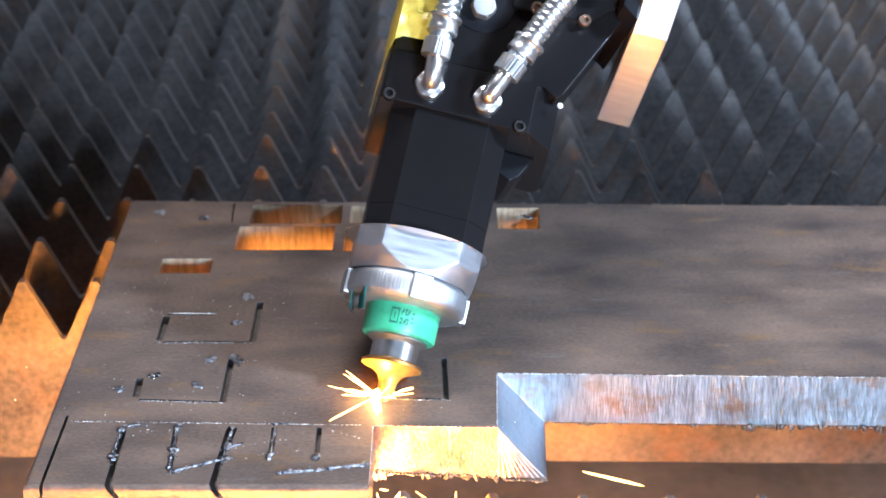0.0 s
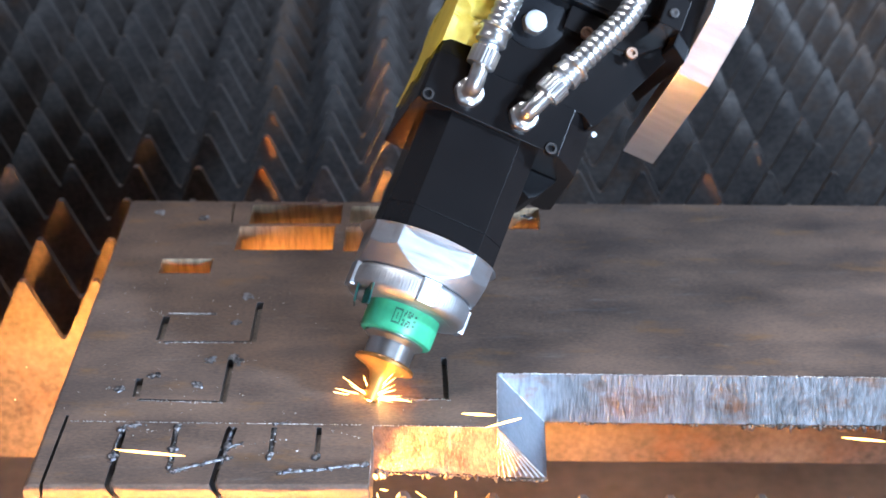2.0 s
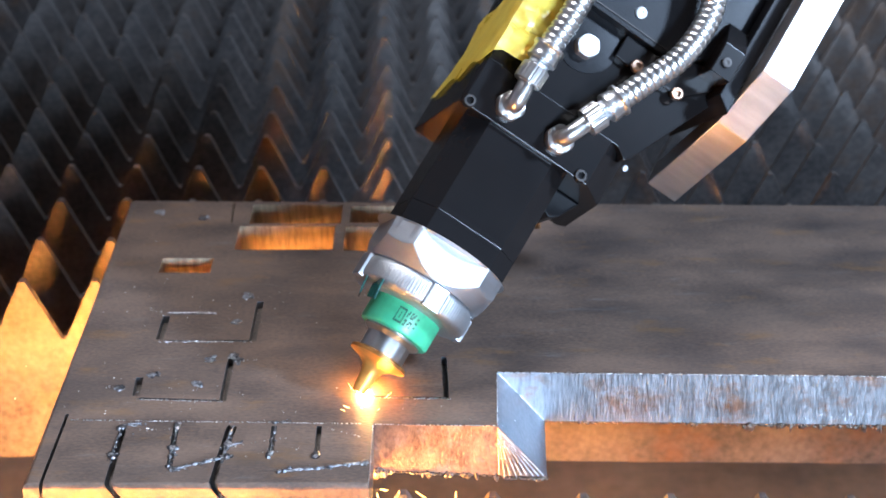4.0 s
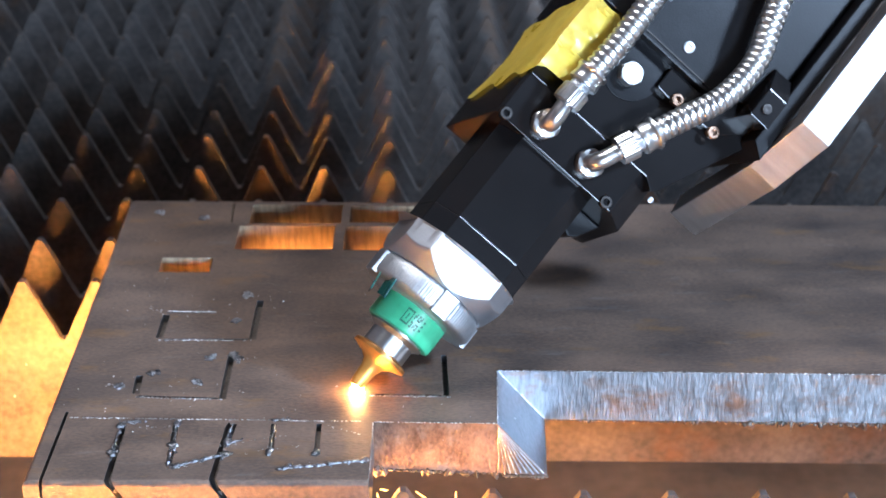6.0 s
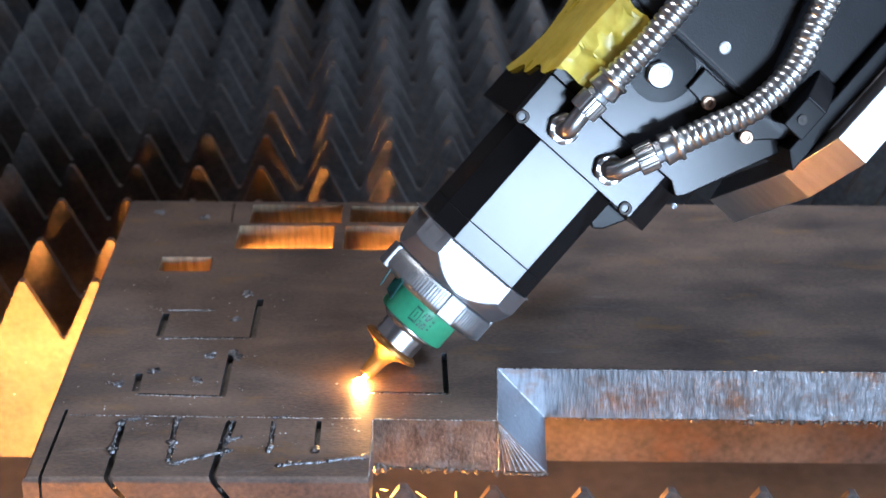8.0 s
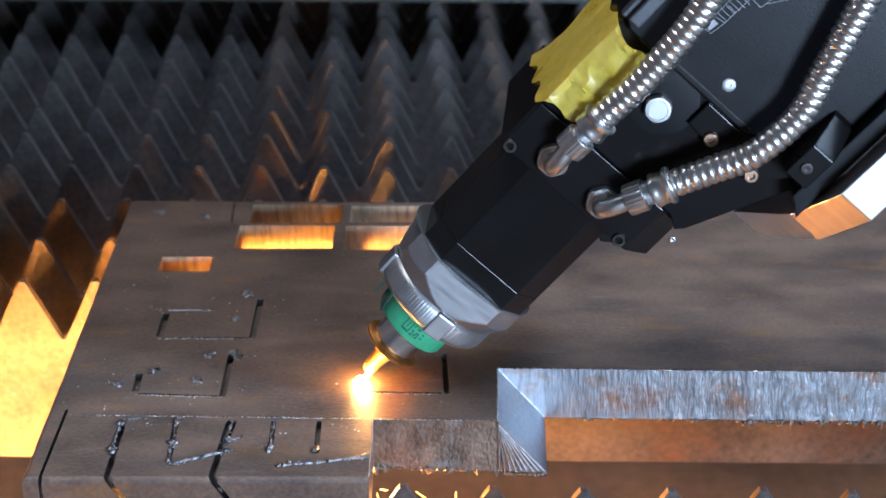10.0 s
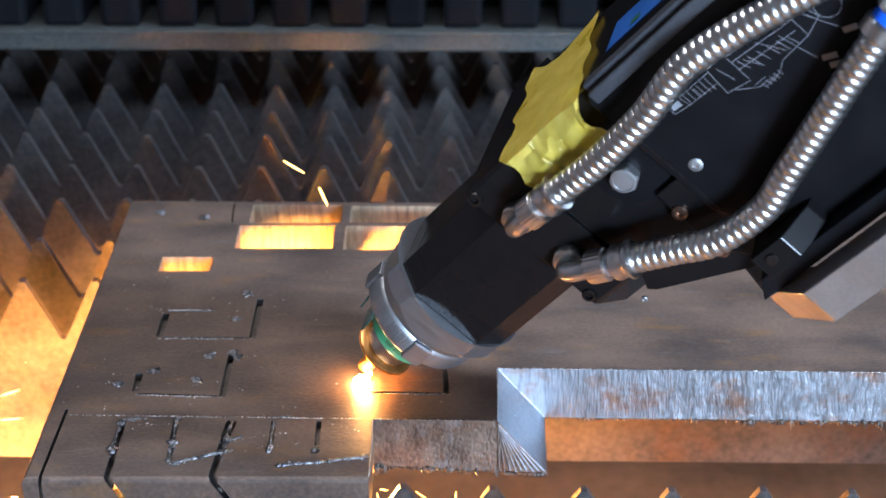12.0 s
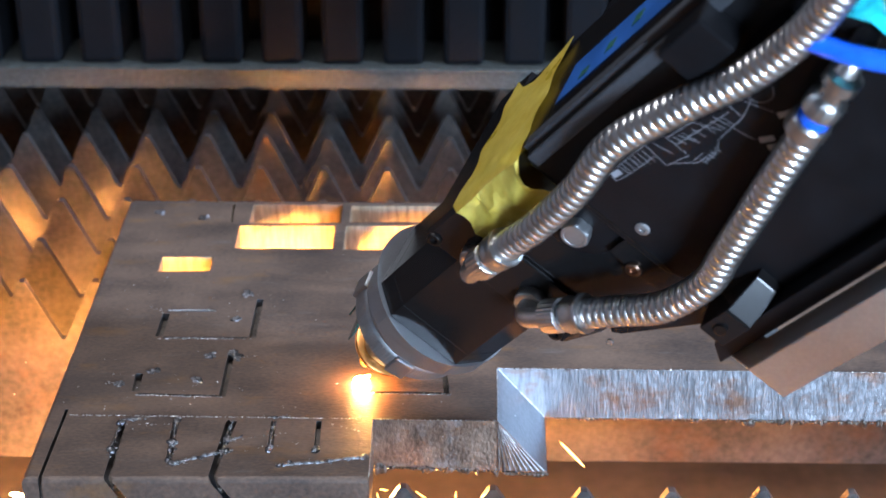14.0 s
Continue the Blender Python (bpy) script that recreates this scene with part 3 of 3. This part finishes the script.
for k in range(4):
    part("label_mark", box(-35.8, -35.4, -9 + 3 * k, -4 + 4 * k, 226 + 15 * k, 231 + 15 * k, 0.1), DARK_PRINT, head)


def line_bars(segs, w, y):
    bm = bmesh.new()
    for x0, z0, x1, z1 in segs:
        d = Vector((x1 - x0, z1 - z0)).normalized()
        n = Vector((-d.y, d.x)) * w / 2
        vs = [bm.verts.new((p / 1000, y / 1000, q / 1000)) for p, q in ((x0 + n.x, z0 + n.y), (x1 + n.x, z1 + n.y), (x1 - n.x, z1 - n.y), (x0 - n.x, z0 - n.y))]
        bm.faces.new(vs)
    return bm


DRAW_LOW = [(-10, 225, -5, 225), (-10, 225, -10, 231), (-10, 231, -4, 232), (-5, 225, -4, 232), (-9, 232, -9, 247), (-4, 232, -3.5, 246), (-10, 247, 2, 246), (-10, 247, -10, 256), (-10, 256, 3, 256), (2, 246, 4, 256), (3, 249, 8, 256), (8, 256, 9, 266), (9, 266, 6, 270), (-9, 256, -6, 284), (-6, 256, -3.5, 284)]
DRAW_HIGH = [(-2, 256, 0.5, 282), (6, 270, 5, 284), (-6, 284, 5, 284), (-6, 284, -5, 290), (-5, 290, 2, 292), (5, 284, 2, 292), (-4, 260, 3, 264), (-6, 268, 4, 274), (-2, 276, 14, 280), (-3, 288, 10, 294), (6.5, 256, 6.5, 261), (9.5, 258, 9.5, 264), (-8, 238, -4, 238), (-8, 250, 0, 252)]
DRAW_ROUND = [(1 + 5 * math.cos(k * 0.524), 297 + 5 * math.sin(k * 0.524), 1 + 5 * math.cos(k * 0.524 + 0.524), 297 + 5 * math.sin(k * 0.524 + 0.524)) for k in range(12)]
DRAW_TICKS = [(-9 + 0.2 * k, 233 + 2.2 * k, -4.5 + 0.5 * k, 233 + 2.2 * k) for k in range(6)] + [(-5 + k, 258 + 4 * k, 0.5 + k, 259.5 + 4 * k) for k in range(6)] + [(7.5, 258 + 2 * k, 10.5, 258.5 + 2 * k) for k in range(5)]
part("printed_drawing", line_bars(DRAW_LOW + DRAW_HIGH + DRAW_ROUND + DRAW_TICKS, 0.2, -36.75), PRINT, cover, "fine white line drawing of the head")
part("printed_drawing_body", line_bars([(-7.5, 225.8, -7, 230.0)], 2.6, -36.72), PRINT, cover)
part("printed_caption", line_bars([(15, 281, 17.5, 286), (19, 281, 21, 285), (12, 294, 14, 299)], 2.4, -36.75), STEEL_DULL, cover, "illegible small print")
# the masking tape bagged round the side of the housing
# it runs from the front plate over the corner and back along the side
bm = bmesh.new()
grid = []
NU, NV = 18, 26
for i in range(NU + 1):
    row = []
    u = i / NU
    for j in range(NV + 1):
        v = j / NV
        s = v * 100
        if s < 24:
            x, y = -14 - s * 0.915, -33.5 - 4.5 * math.sin(math.pi * s / 24) * (0.5 + u)
        elif s < 34:
            k = (s - 24) / 10
            x, y = -36.0 - 0.3 * math.sin(k * 1.57), -33.5 + 11 * k
        else:
            x, y = -36.3 - 0.5 * u * math.sin((s - 34) / 66 * 2.4), -22.5 + (s - 34) * (1.15 - 0.10 * u - 0.9 * u * (1 - u))
        low = 164 - 8 * min(1, s / 24) - max(0, s - 34) * 0.13
        top = 199 + 4 * min(1, s / 24) - max(0, s - 34) * 0.13
        z = low + (top - low) * u + 3 * math.sin(s * 0.22 + 1) * (u - 0.5)
        q = Vector((x, y, z))
        n = noise.noise_vector(q * 0.07) * 5.0 + noise.noise_vector(q * 0.2) * 1.1
        push = Vector((0, -1, 0)) if s < 24 else Vector((-1, 0, 0))
        row.append(bm.verts.new((q + push * (abs(n.x) + abs(n.y)) * (0.9 if s < 24 else 0.10) + Vector((0, 0, n.z * (1 if s < 30 else 0.35)))) / 1000))
    grid.append(row)
for i in range(NU):
    for j in range(NV):
        q = (grid[i][j], grid[i][j + 1], grid[i + 1][j + 1], grid[i + 1][j])
        bm.faces.new((q[0], q[1], q[2]))
        bm.faces.new((q[0], q[2], q[3]))
bmesh.ops.solidify(bm, geom=list(bm.faces), thickness=0.0005)
part("masking_tape", bm, TAPE, head, "crumpled translucent yellow masking tape", 30)

# gas hoses with elbow fittings
def hose(points, x, z, lean):
    fit = part("elbow_fitting", join(
        moved(lathe([(6.6, 0), (7.0, 0.5), (7.0, 4.2), (6.4, 4.8), (4.4, 5.0), (4.2, 9)], 36, lambda a, r, q: min(r, hexed(a, 7.6, q)) if q < 4.9 else r), mm(x, -31.4, z, 90)),
        sweep([(x, -36, z), (x, -41, z), (x + lean * 2.5, -43.5, z + 4), (x + lean * 7, -44, z + 12)], lambda s: 4.1, 0.8, 18)), CHROME, head, "nickel-plated elbow fitting", 40)
    a = Vector((x + lean * 7, -44, z + 12))
    d = (Vector(points[0]) - a).normalized()
    q = d.to_track_quat("Z", "Y").to_matrix().to_4x4()
    def along(s):
        return Matrix.Translation((a + d * s) / 1000) @ q
    kn = lambda an, r, zz: r + (0.25 if int(an / (2 * math.pi) * 44) % 2 else 0)
    part("knurled_sleeve", moved(lathe([(4.6, -2), (6.5, -1.6), (6.7, 0), (6.7, 6.4), (5.8, 7)], 88, kn), along(0)), CHROME, fit, "knurled plated sleeve", 40)
    part("hexagonal_ferrule", moved(lathe([(4.6, 6.4), (5.4, 6.8), (5.5, 9.5), (4.8, 10)], 36, lambda an, r, zz: min(r, hexed(an, 5.8, zz))), along(0)), STEEL, fit, smooth=30)
    part("crimp_collar", moved(lathe([(5.6, 9.6), (7.3, 10.2), (7.5, 11.2), (7.2, 12.4), (6.9, 15.2), (7.4, 16.2), (8.0, 16.8), (7.9, 18.2), (5.6, 18.6)], 40), along(0)), CHROME, fit, smooth=40)
    pts = [tuple(a + d * 16), tuple(a + d * 22)] + points
    part("corrugated_hose", sweep(pts, lambda s: 5.3 + 0.75 * (abs(math.sin(math.pi * s / 3.6)) ** 0.6), 0.6, 28), CHROME, head, "flexible corrugated steel gas hose", 60)


hose([(-14.2, -48, 193), (-16, -50, 222), (-20.5, -50, 250), (-16, -50, 281), (-10, -50, 309), (-10, -52, 336), (-15, -56, 362), (-24, -60, 400)], -14.2, 141.2, -0.15)
hose([(33.0, -48, 186), (40.0, -50, 203), (41.8, -50, 226), (36.5, -50, 244), (31.0, -50, 262), (23.0, -50, 288), (17.2, -50, 308)], 13.7, 141.2, 0.75)
part("hose_end_collar", moved(lathe([(5.6, 0), (7.2, 0.6), (7.2, 6), (6.2, 7)], 36), mm(16.6, -50, 306, 0, -14)), CHROME, head, smooth=40)
part("hose_seal", moved(lathe([(5.4, 0), (5.6, 0.5), (5.6, 4), (5, 4.4)], 30), mm(15.0, -50, 312.4, 0, -14)), BLUE_TUBE, head, "blue plastic seal", 40)
part("hose_union", moved(lathe([(5, 0), (6.6, 0.5), (6.6, 6), (6.0, 7), (4.8, 8), (4.8, 12), (6.2, 12.6), (6.2, 17), (3, 18)], 60, lambda a, r, z: r + (0.22 if int(a / (2 * math.pi) * 30) % 2 and z < 7 else 0)), mm(14.0, -50, 316.6, 0, -14)), CHROME, head, "knurled plated union", 40)
part("union_elbow", sweep([(10, -50, 330), (8.5, -46, 337), (8.5, -36, 340)], lambda s: 4.2, 0.8, 16), CHROME, head, smooth=40)
part("hose_bracket", box(-14, -2, -46, -36, 306, 330, 1.2), BLACK_SATIN, head)
part("hose_bracket", box(-34, -18, -48, -36, 290, 312, 1.2), BLACK_SATIN, head)
part("air_tube", sweep([(-9, -54, 337), (4, -55, 344), (16, -54, 352), (40, -52, 368)], lambda s: 3.4, 1.0, 16), BLUE_TUBE, head, "glossy blue air tube", 40)
bm = bmesh.new()
bmesh.ops.create_grid(bm, x_segments=12, y_segments=12, size=0.5)
for v in bm.verts:
    x, z = -14 + (v.co.x + 0.5) * 50, 351 + (v.co.y + 0.5) * 46
    v.co = Vector((x, -48 + noise.noise(Vector((x, z, 1)) * 0.08) * 12, z)) / 1000
bmesh.ops.solidify(bm, geom=list(bm.faces), thickness=0.0005)
part("wrapping_film", bm, TEAL_FILM, head, "glossy teal protective film", 30)
part("clamp_block", prism([(-50, 206), (-50, 222), (-40, 235), (-28, 240), (-28, 206)], 55, 66.5, "x", 0.6), BLACK, head, "small black clamp block with a sloped face")
part("clamp_screw", moved(lathe([(2.2, 0), (2.4, 1.2), (1.4, 1.4), (0.1, 1.0)], 20), mm(60, -50, 213, 90)), DARK_SCREW, head, smooth=40)
part("edge_bracket", prism([(66, 200), (74, 194), (74, 420), (66, 420)], -46, 24, "y", 0.6), BLACK_SATIN, head)
part("guard_bar", prism([(-61, 420), (-61, 216.5), (-37, 191.6), (17, 164.5), (23, 177), (-31, 204.5), (-47, 221), (-47, 420)], 74.2, 91.5, "x", 0.6), BRUSHED, head, "thick bent brushed aluminium guard bar")
part("side_cap_screw", moved(lathe([(1.3, 0), (1.4, 1.0), (0.9, 1.2), (0.1, 0.9)], 20), mm(48.3, -30.2, 148.5, 90)), STEEL, head, smooth=40)

# ---- the gantry beam with its bellows ----
gantry = thing("gantry_beam", "dark painted gantry beam with black folded bellows above", "gantry beam")
part("lower_rail", box(-900, 900, 0, 60, 29, 44, 1.5), BEAM, gantry, "speckled grey painted rail")
part("rail_lip", box(-900, 900, -1.5, 0, 41, 44, 0.4), BEAM, gantry)
for k in range(38):
    part("bellows_fold", box(k * 40 - 760, k * 40 - 760 + 27, 7, 70, 44, 460, 4.0), BELLOWS, gantry)
part("bellows_back", box(-640, 640, 55, 72, 44, 470, 1), BELLOWS, gantry)

# ---- fire: the cutting spot, the jet under the plate and single sparks ----
flame = thing("cutting_flame", "white-hot cutting spot with an orange glow on the steel", "flame")


def lump(r, sx, sy, sz, m):
    bm = bmesh.new()
    bmesh.ops.create_icosphere(bm, subdivisions=3, radius=1)
    for v in bm.verts:
        n = 1 + 0.22 * noise.noise(v.co * 2.3)
        v.co = Vector((v.co.x * sx, v.co.y * sy, v.co.z * sz)) * r * n / 1000
    return moved(bm, m)


part("core", lump(1, 2.9, 2.7, 3.2, mm(0, 0, 1.8)), HOT, flame, smooth=80)
part("plume", lump(1, 1.0, 1.0, 4.2, mm(0.4, -0.2, 6.0, 4, 6, 0)), TONGUE, flame, "yellow tongue of fire", smooth=80)
for x, y, z, r in ((3.2, -2.2, 3.5, 0.7), (-3.0, -1.6, 1.6, 0.8)):
    part("ember", lump(r, 1.0, 0.9, 1.4, mm(x, y, z)), TONGUE, flame, smooth=80)



def streak(length, r):
    bm = bmesh.new()
    bmesh.ops.create_icosphere(bm, subdivisions=2, radius=1)
    for v in bm.verts:
        v.co = Vector((v.co.x * r * (1 + 0.25 * v.co.z), v.co.y * r, v.co.z * length / 2)) / 1000
    return bm


jet = thing("molten_jet", "jet of molten steel and sparks shooting below the plate", "sparks")
bm = bmesh.new()
for _ in range(150):
    q = random.uniform(0, 1) ** 1.3 * 110
    m = mm(random.gauss(0, 0.08 * q + 1.5), random.gauss(0, 0.08 * q + 1.5), -q - 42, random.gauss(0, 7), random.gauss(0, 7)) @ Matrix.Diagonal((0.0014, 0.0014, random.uniform(0.007, 0.020), 1))
    bmesh.ops.create_icosphere(bm, subdivisions=1, radius=1, matrix=m)
tagged(part("spark_stream", bm, MELT, jet), kind="stuff")
bm = bmesh.new()
for _ in range(70):
    m = mm(random.gauss(0, 90), random.gauss(0, 90), random.uniform(-390, -290), random.uniform(0, 180), random.uniform(0, 180)) @ Matrix.Diagonal((0.0016, 0.0016, random.uniform(0.005, 0.014), 1))
    bmesh.ops.create_icosphere(bm, subdivisions=1, radius=1, matrix=m)
tagged(part("splash", bm, MELT, jet, "wide splash of molten droplets over the tray"), kind="stuff")

drips = thing("molten_drips", "curly glowing molten drips under the cut edge", "sparks")
bm = bmesh.new()
for _ in range(10):
    x, y, z = random.uniform(-30, 8), random.uniform(10, 26), random.uniform(-22, -2)
    g = random.uniform(0, 360)
    m = mm(x, y, z, random.uniform(-60, 60), random.uniform(-70, 70), g) @ Matrix.Diagonal((0.0003, 0.0003, random.uniform(0.0012, 0.0045), 1))
    bmesh.ops.create_icosphere(bm, subdivisions=2, radius=1, matrix=m)
tagged(part("drip_cluster", bm, HALO, drips), kind="stuff")
burst = thing("spark_burst", "spray of thin white-hot sparks round the cutting spot", "sparks")
bm = bmesh.new()
for k in range(16):
    a = random.uniform(0, 360)
    m = pose(0, 0, 0.001, 0, 0, a) @ pose(0, 0, 0, 0, random.uniform(38, 88), 0) @ mm(0, 0, random.uniform(7, 14)) @ Matrix.Diagonal((0.00014, 0.00014, random.uniform(0.004, 0.012), 1))
    bmesh.ops.create_icosphere(bm, subdivisions=1, radius=1, matrix=m)
tagged(part("spray", bm, SPRAY, burst), kind="stuff")

# single flying sparks: the moment, the head of the streak and its tail
FLIGHTS_A = [
    (0, 0.080, -0.060, 0.051, 0.055, -0.060, 0.058),
    (0, -0.051, 0.021, 0.030, -0.032, 0.041, 0.030),
    (0.5, 0.048, 0.000, 0.040, 0.026, 0.000, 0.036),
    (1, 0.167, 0.145, 0.050, 0.143, 0.118, 0.050),
    (1, 0.067, 0.089, 0.050, 0.056, 0.081, 0.050),
    (1, 0.078, 0.072, 0.050, 0.060, 0.063, 0.050),
    (1, 0.150, 0.071, 0.040, 0.123, 0.065, 0.040),
    (1, -0.080, -0.049, 0.040, -0.074, -0.015, 0.040),
    (1, 0.120, -0.040, 0.034, 0.109, -0.040, 0.034),
    (1.5, -0.123, -0.022, 0.040, -0.070, 0.006, 0.040),
    (1.5, -0.070, -0.006, 0.035, -0.048, 0.017, 0.035),
    (1.5, -0.102, 0.115, 0.060, -0.097, 0.124, 0.060),
    (1.5, -0.076, 0.095, 0.060, -0.067, 0.102, 0.060),
    (1.5, 0.038, -0.030, 0.028, 0.053, -0.030, 0.042),
]
FLIGHTS_B = [
    (2, -0.139, -0.017, 0.040, -0.108, -0.022, 0.040),
    (2, 0.023, 0.010, 0.040, 0.008, 0.010, 0.041),
    (2, 0.034, 0.000, 0.045, 0.018, 0.000, 0.040),
    (2, 0.186, -0.020, 0.046, 0.167, -0.020, 0.048),
    (2.5, 0.170, 0.130, 0.050, 0.137, 0.134, 0.050),
    (2.5, 0.191, 0.111, 0.050, 0.137, 0.069, 0.050),
    (2.5, 0.031, 0.038, 0.040, 0.006, 0.024, 0.040),
    (2.5, 0.077, 0.048, 0.030, 0.054, 0.050, 0.030),
    (2.5, 0.041, 0.000, 0.046, 0.019, 0.000, 0.041),
    (2.5, 0.107, -0.020, 0.043, 0.081, -0.020, 0.048),
    (3, 0.065, 0.047, 0.030, 0.040, 0.047, 0.030),
    (3, 0.059, 0.000, 0.042, 0.034, 0.000, 0.045),
    (3, 0.125, -0.030, 0.031, 0.093, -0.030, 0.037),
    (3, 0.182, -0.040, 0.039, 0.165, -0.040, 0.041),
]
FLIGHTS_C = [
    (5.5, 0.010, 0.051, 0.030, -0.013, 0.038, 0.030),
    (5.5, -0.051, 0.045, 0.040, -0.064, 0.064, 0.040),
    (5.5, 0.085, -0.020, 0.033, 0.079, -0.020, 0.031),
    (6.5, 0.118, -0.020, 0.031, 0.087, -0.020, 0.037),
    (10.5, -0.131, 0.149, 0.090, -0.112, 0.111, 0.090),
    (10.5, -0.110, 0.128, 0.080, -0.092, 0.088, 0.080),
    (10.5, -0.097, 0.130, 0.060, -0.080, 0.089, 0.060),
    (10.5, -0.089, 0.159, 0.080, -0.083, 0.136, 0.080),
    (11, 0.103, -0.020, 0.022, 0.084, -0.020, 0.028),
    (11, -0.093, 0.112, 0.040, -0.074, 0.090, 0.040),
    (11, -0.076, 0.106, 0.035, -0.054, 0.075, 0.035),
    (11, -0.073, 0.094, 0.070, -0.066, 0.077, 0.070),
    (11, -0.062, 0.108, 0.070, -0.059, 0.093, 0.070),
    (11.5, -0.048, 0.087, 0.070, -0.047, 0.076, 0.070),
]
FLIGHTS_D = [
    (11.5, -0.045, 0.089, 0.060, -0.042, 0.071, 0.060),
    (12, -0.082, 0.174, 0.090, -0.069, 0.157, 0.090),
    (12, -0.063, 0.163, 0.080, -0.057, 0.140, 0.080),
    (12, -0.228, 0.120, -0.032, -0.216, 0.120, -0.031),
    (12, -0.235, 0.150, -0.036, -0.224, 0.150, -0.032),
    (12.5, -0.106, 0.140, 0.060, -0.092, 0.117, 0.060),
    (12.5, -0.140, 0.105, 0.040, -0.125, 0.099, 0.040),
    (12.5, -0.111, 0.104, 0.040, -0.092, 0.090, 0.040),
    (12.5, -0.228, 0.120, -0.048, -0.223, 0.120, -0.039),
    (12.5, -0.219, 0.150, -0.029, -0.207, 0.150, -0.022),
    (13, -0.039, 0.093, 0.050, -0.039, 0.055, 0.050),
    (13, -0.035, 0.051, 0.080, -0.034, 0.043, 0.080),
    (13, -0.081, 0.045, 0.090, -0.076, 0.033, 0.090),
    (13.5, -0.225, 0.100, -0.048, -0.216, 0.100, -0.043),
]
FLIGHTS_E = [
    (13, -0.136, 0.220, 0.099, -0.130, 0.220, 0.088),
    (13, -0.131, 0.200, 0.082, -0.124, 0.200, 0.072),
    (13, -0.115, 0.200, 0.086, -0.110, 0.200, 0.080),
    (13, -0.123, 0.240, 0.093, -0.120, 0.240, 0.087),
    (13, -0.031, 0.160, 0.080, -0.030, 0.160, 0.090),
    (13, -0.040, 0.080, 0.072, -0.040, 0.080, 0.085),
    (13, -0.037, 0.060, 0.058, -0.035, 0.060, 0.076),
    (13.5, -0.232, 0.150, -0.032, -0.218, 0.150, -0.029),
    (14, 0.060, -0.020, 0.033, 0.049, -0.020, 0.046),
]
sparks = []
for t, *q in FLIGHTS_A + FLIGHTS_B + FLIGHTS_C + FLIGHTS_D + FLIGHTS_E:
    a, b = Vector(q[:3]), Vector(q[3:])
    bm = streak((a - b).length * 1000, random.uniform(0.4, 0.7))
    ob = part("spark", bm, SPARK)
    tagged(ob, "thin glowing yellow-orange spark in flight", "spark", "flying sparks")
    sparks.append((ob, t, a, b))

# ---- motion ----


def lean(deg):
    """The plate tips about its back edge."""
    return Matrix.Translation(PIVOT) @ pose(0, 0, 0, deg, 0, 0) @ Matrix.Translation(-PIVOT) @ pose(0, 0, 0.025)


def motions():
    walk(head, HEAD_ROWS)
    tilt = [(0, 0.86), (2, 0.84), (2.5, 0.78), (3, 0.72), (5.5, 0.50), (6, 0.36), (6.5, 0.24), (7, 0.13), (7.5, 0), (14, 0)]
    walk(plate, [(t, lean(a)) for t, a in tilt])
    walk(front_slat, [(t, pose(0, 0.0145, -0.0045 * a / 0.86, 0, 0, YAW)) for t, a in tilt])
    axes = [(t, m.to_3x3() @ Vector((0, 0, 1))) for t, m in HEAD_ROWS]
    walk(gantry, [(t, pose(0, 0.429 + 0.385 * (a.y + 0.472), 0, 0, 0, YAW)) for t, a in axes])
    spots = [(0, -0.0300, 0.053), (1.5, -0.0325, 0.0525), (3, -0.0352, 0.0530), (5.5, -0.0410, 0.0560), (6.5, -0.0412, 0.0555), (7.5, -0.0411, 0.0580), (8, -0.0405, 0.0585), (10.5, -0.0400, 0.0610), (14, -0.0400, 0.0620)]
    rows, jets = [], []
    for t, x, y in spots:
        a = min(axes, key=lambda q: abs(q[0] - t))[1]
        drop = 0.0036 * max(0, min(1, (7.5 - t) / 5))
        q = a.to_track_quat("Z", "Y").to_matrix().to_4x4()
        rows.append((t, Matrix.Translation((x, y, 0.025 - drop)) @ q))
        jets.append((t, Matrix.Translation((x, y, 0.025 - drop)) @ q))
    walk(flame, rows)
    turns = [(0, 0), (0.5, 60), (1, 130), (1.5, 200), (2, 150), (2.5, 90), (3, 20), (4, 60), (5, 100), (14, 100)]
    walk(burst, [(t, pose(-0.030 - 0.0018 * t if t < 3 else -0.0354, 0.053, 0.022 if t <= 3 else 0.012 - 0.004 * (t > 4), 0, 0, d)) for t, d in turns])
    for ob, t, a, b in sparks:
        way = (a - b).normalized()
        q = way.to_track_quat("Z", "Y").to_matrix().to_4x4()
        source, mid = Vector((-0.037, 0.055, 0.011)), (a + b) / 2
        far, rest = mid + way * 0.22 + Vector((0, 0, -0.02)), Vector((mid.x * 0.5, 0.36, -0.295))
        keys = [(t - 0.2, source), (t, mid), (t + 0.2, far), (t + 0.6, rest)]
        keys = [(0, source)] * (t > 0.25) + [k for k in keys if 0 <= k[0] <= 13.95 or k[0] == t] + [(14, rest)] * (t < 13.3)
        walk(ob, [(w, Matrix.Translation(p) @ q) for w, p in keys])
    walk(jet, jets)


motions()
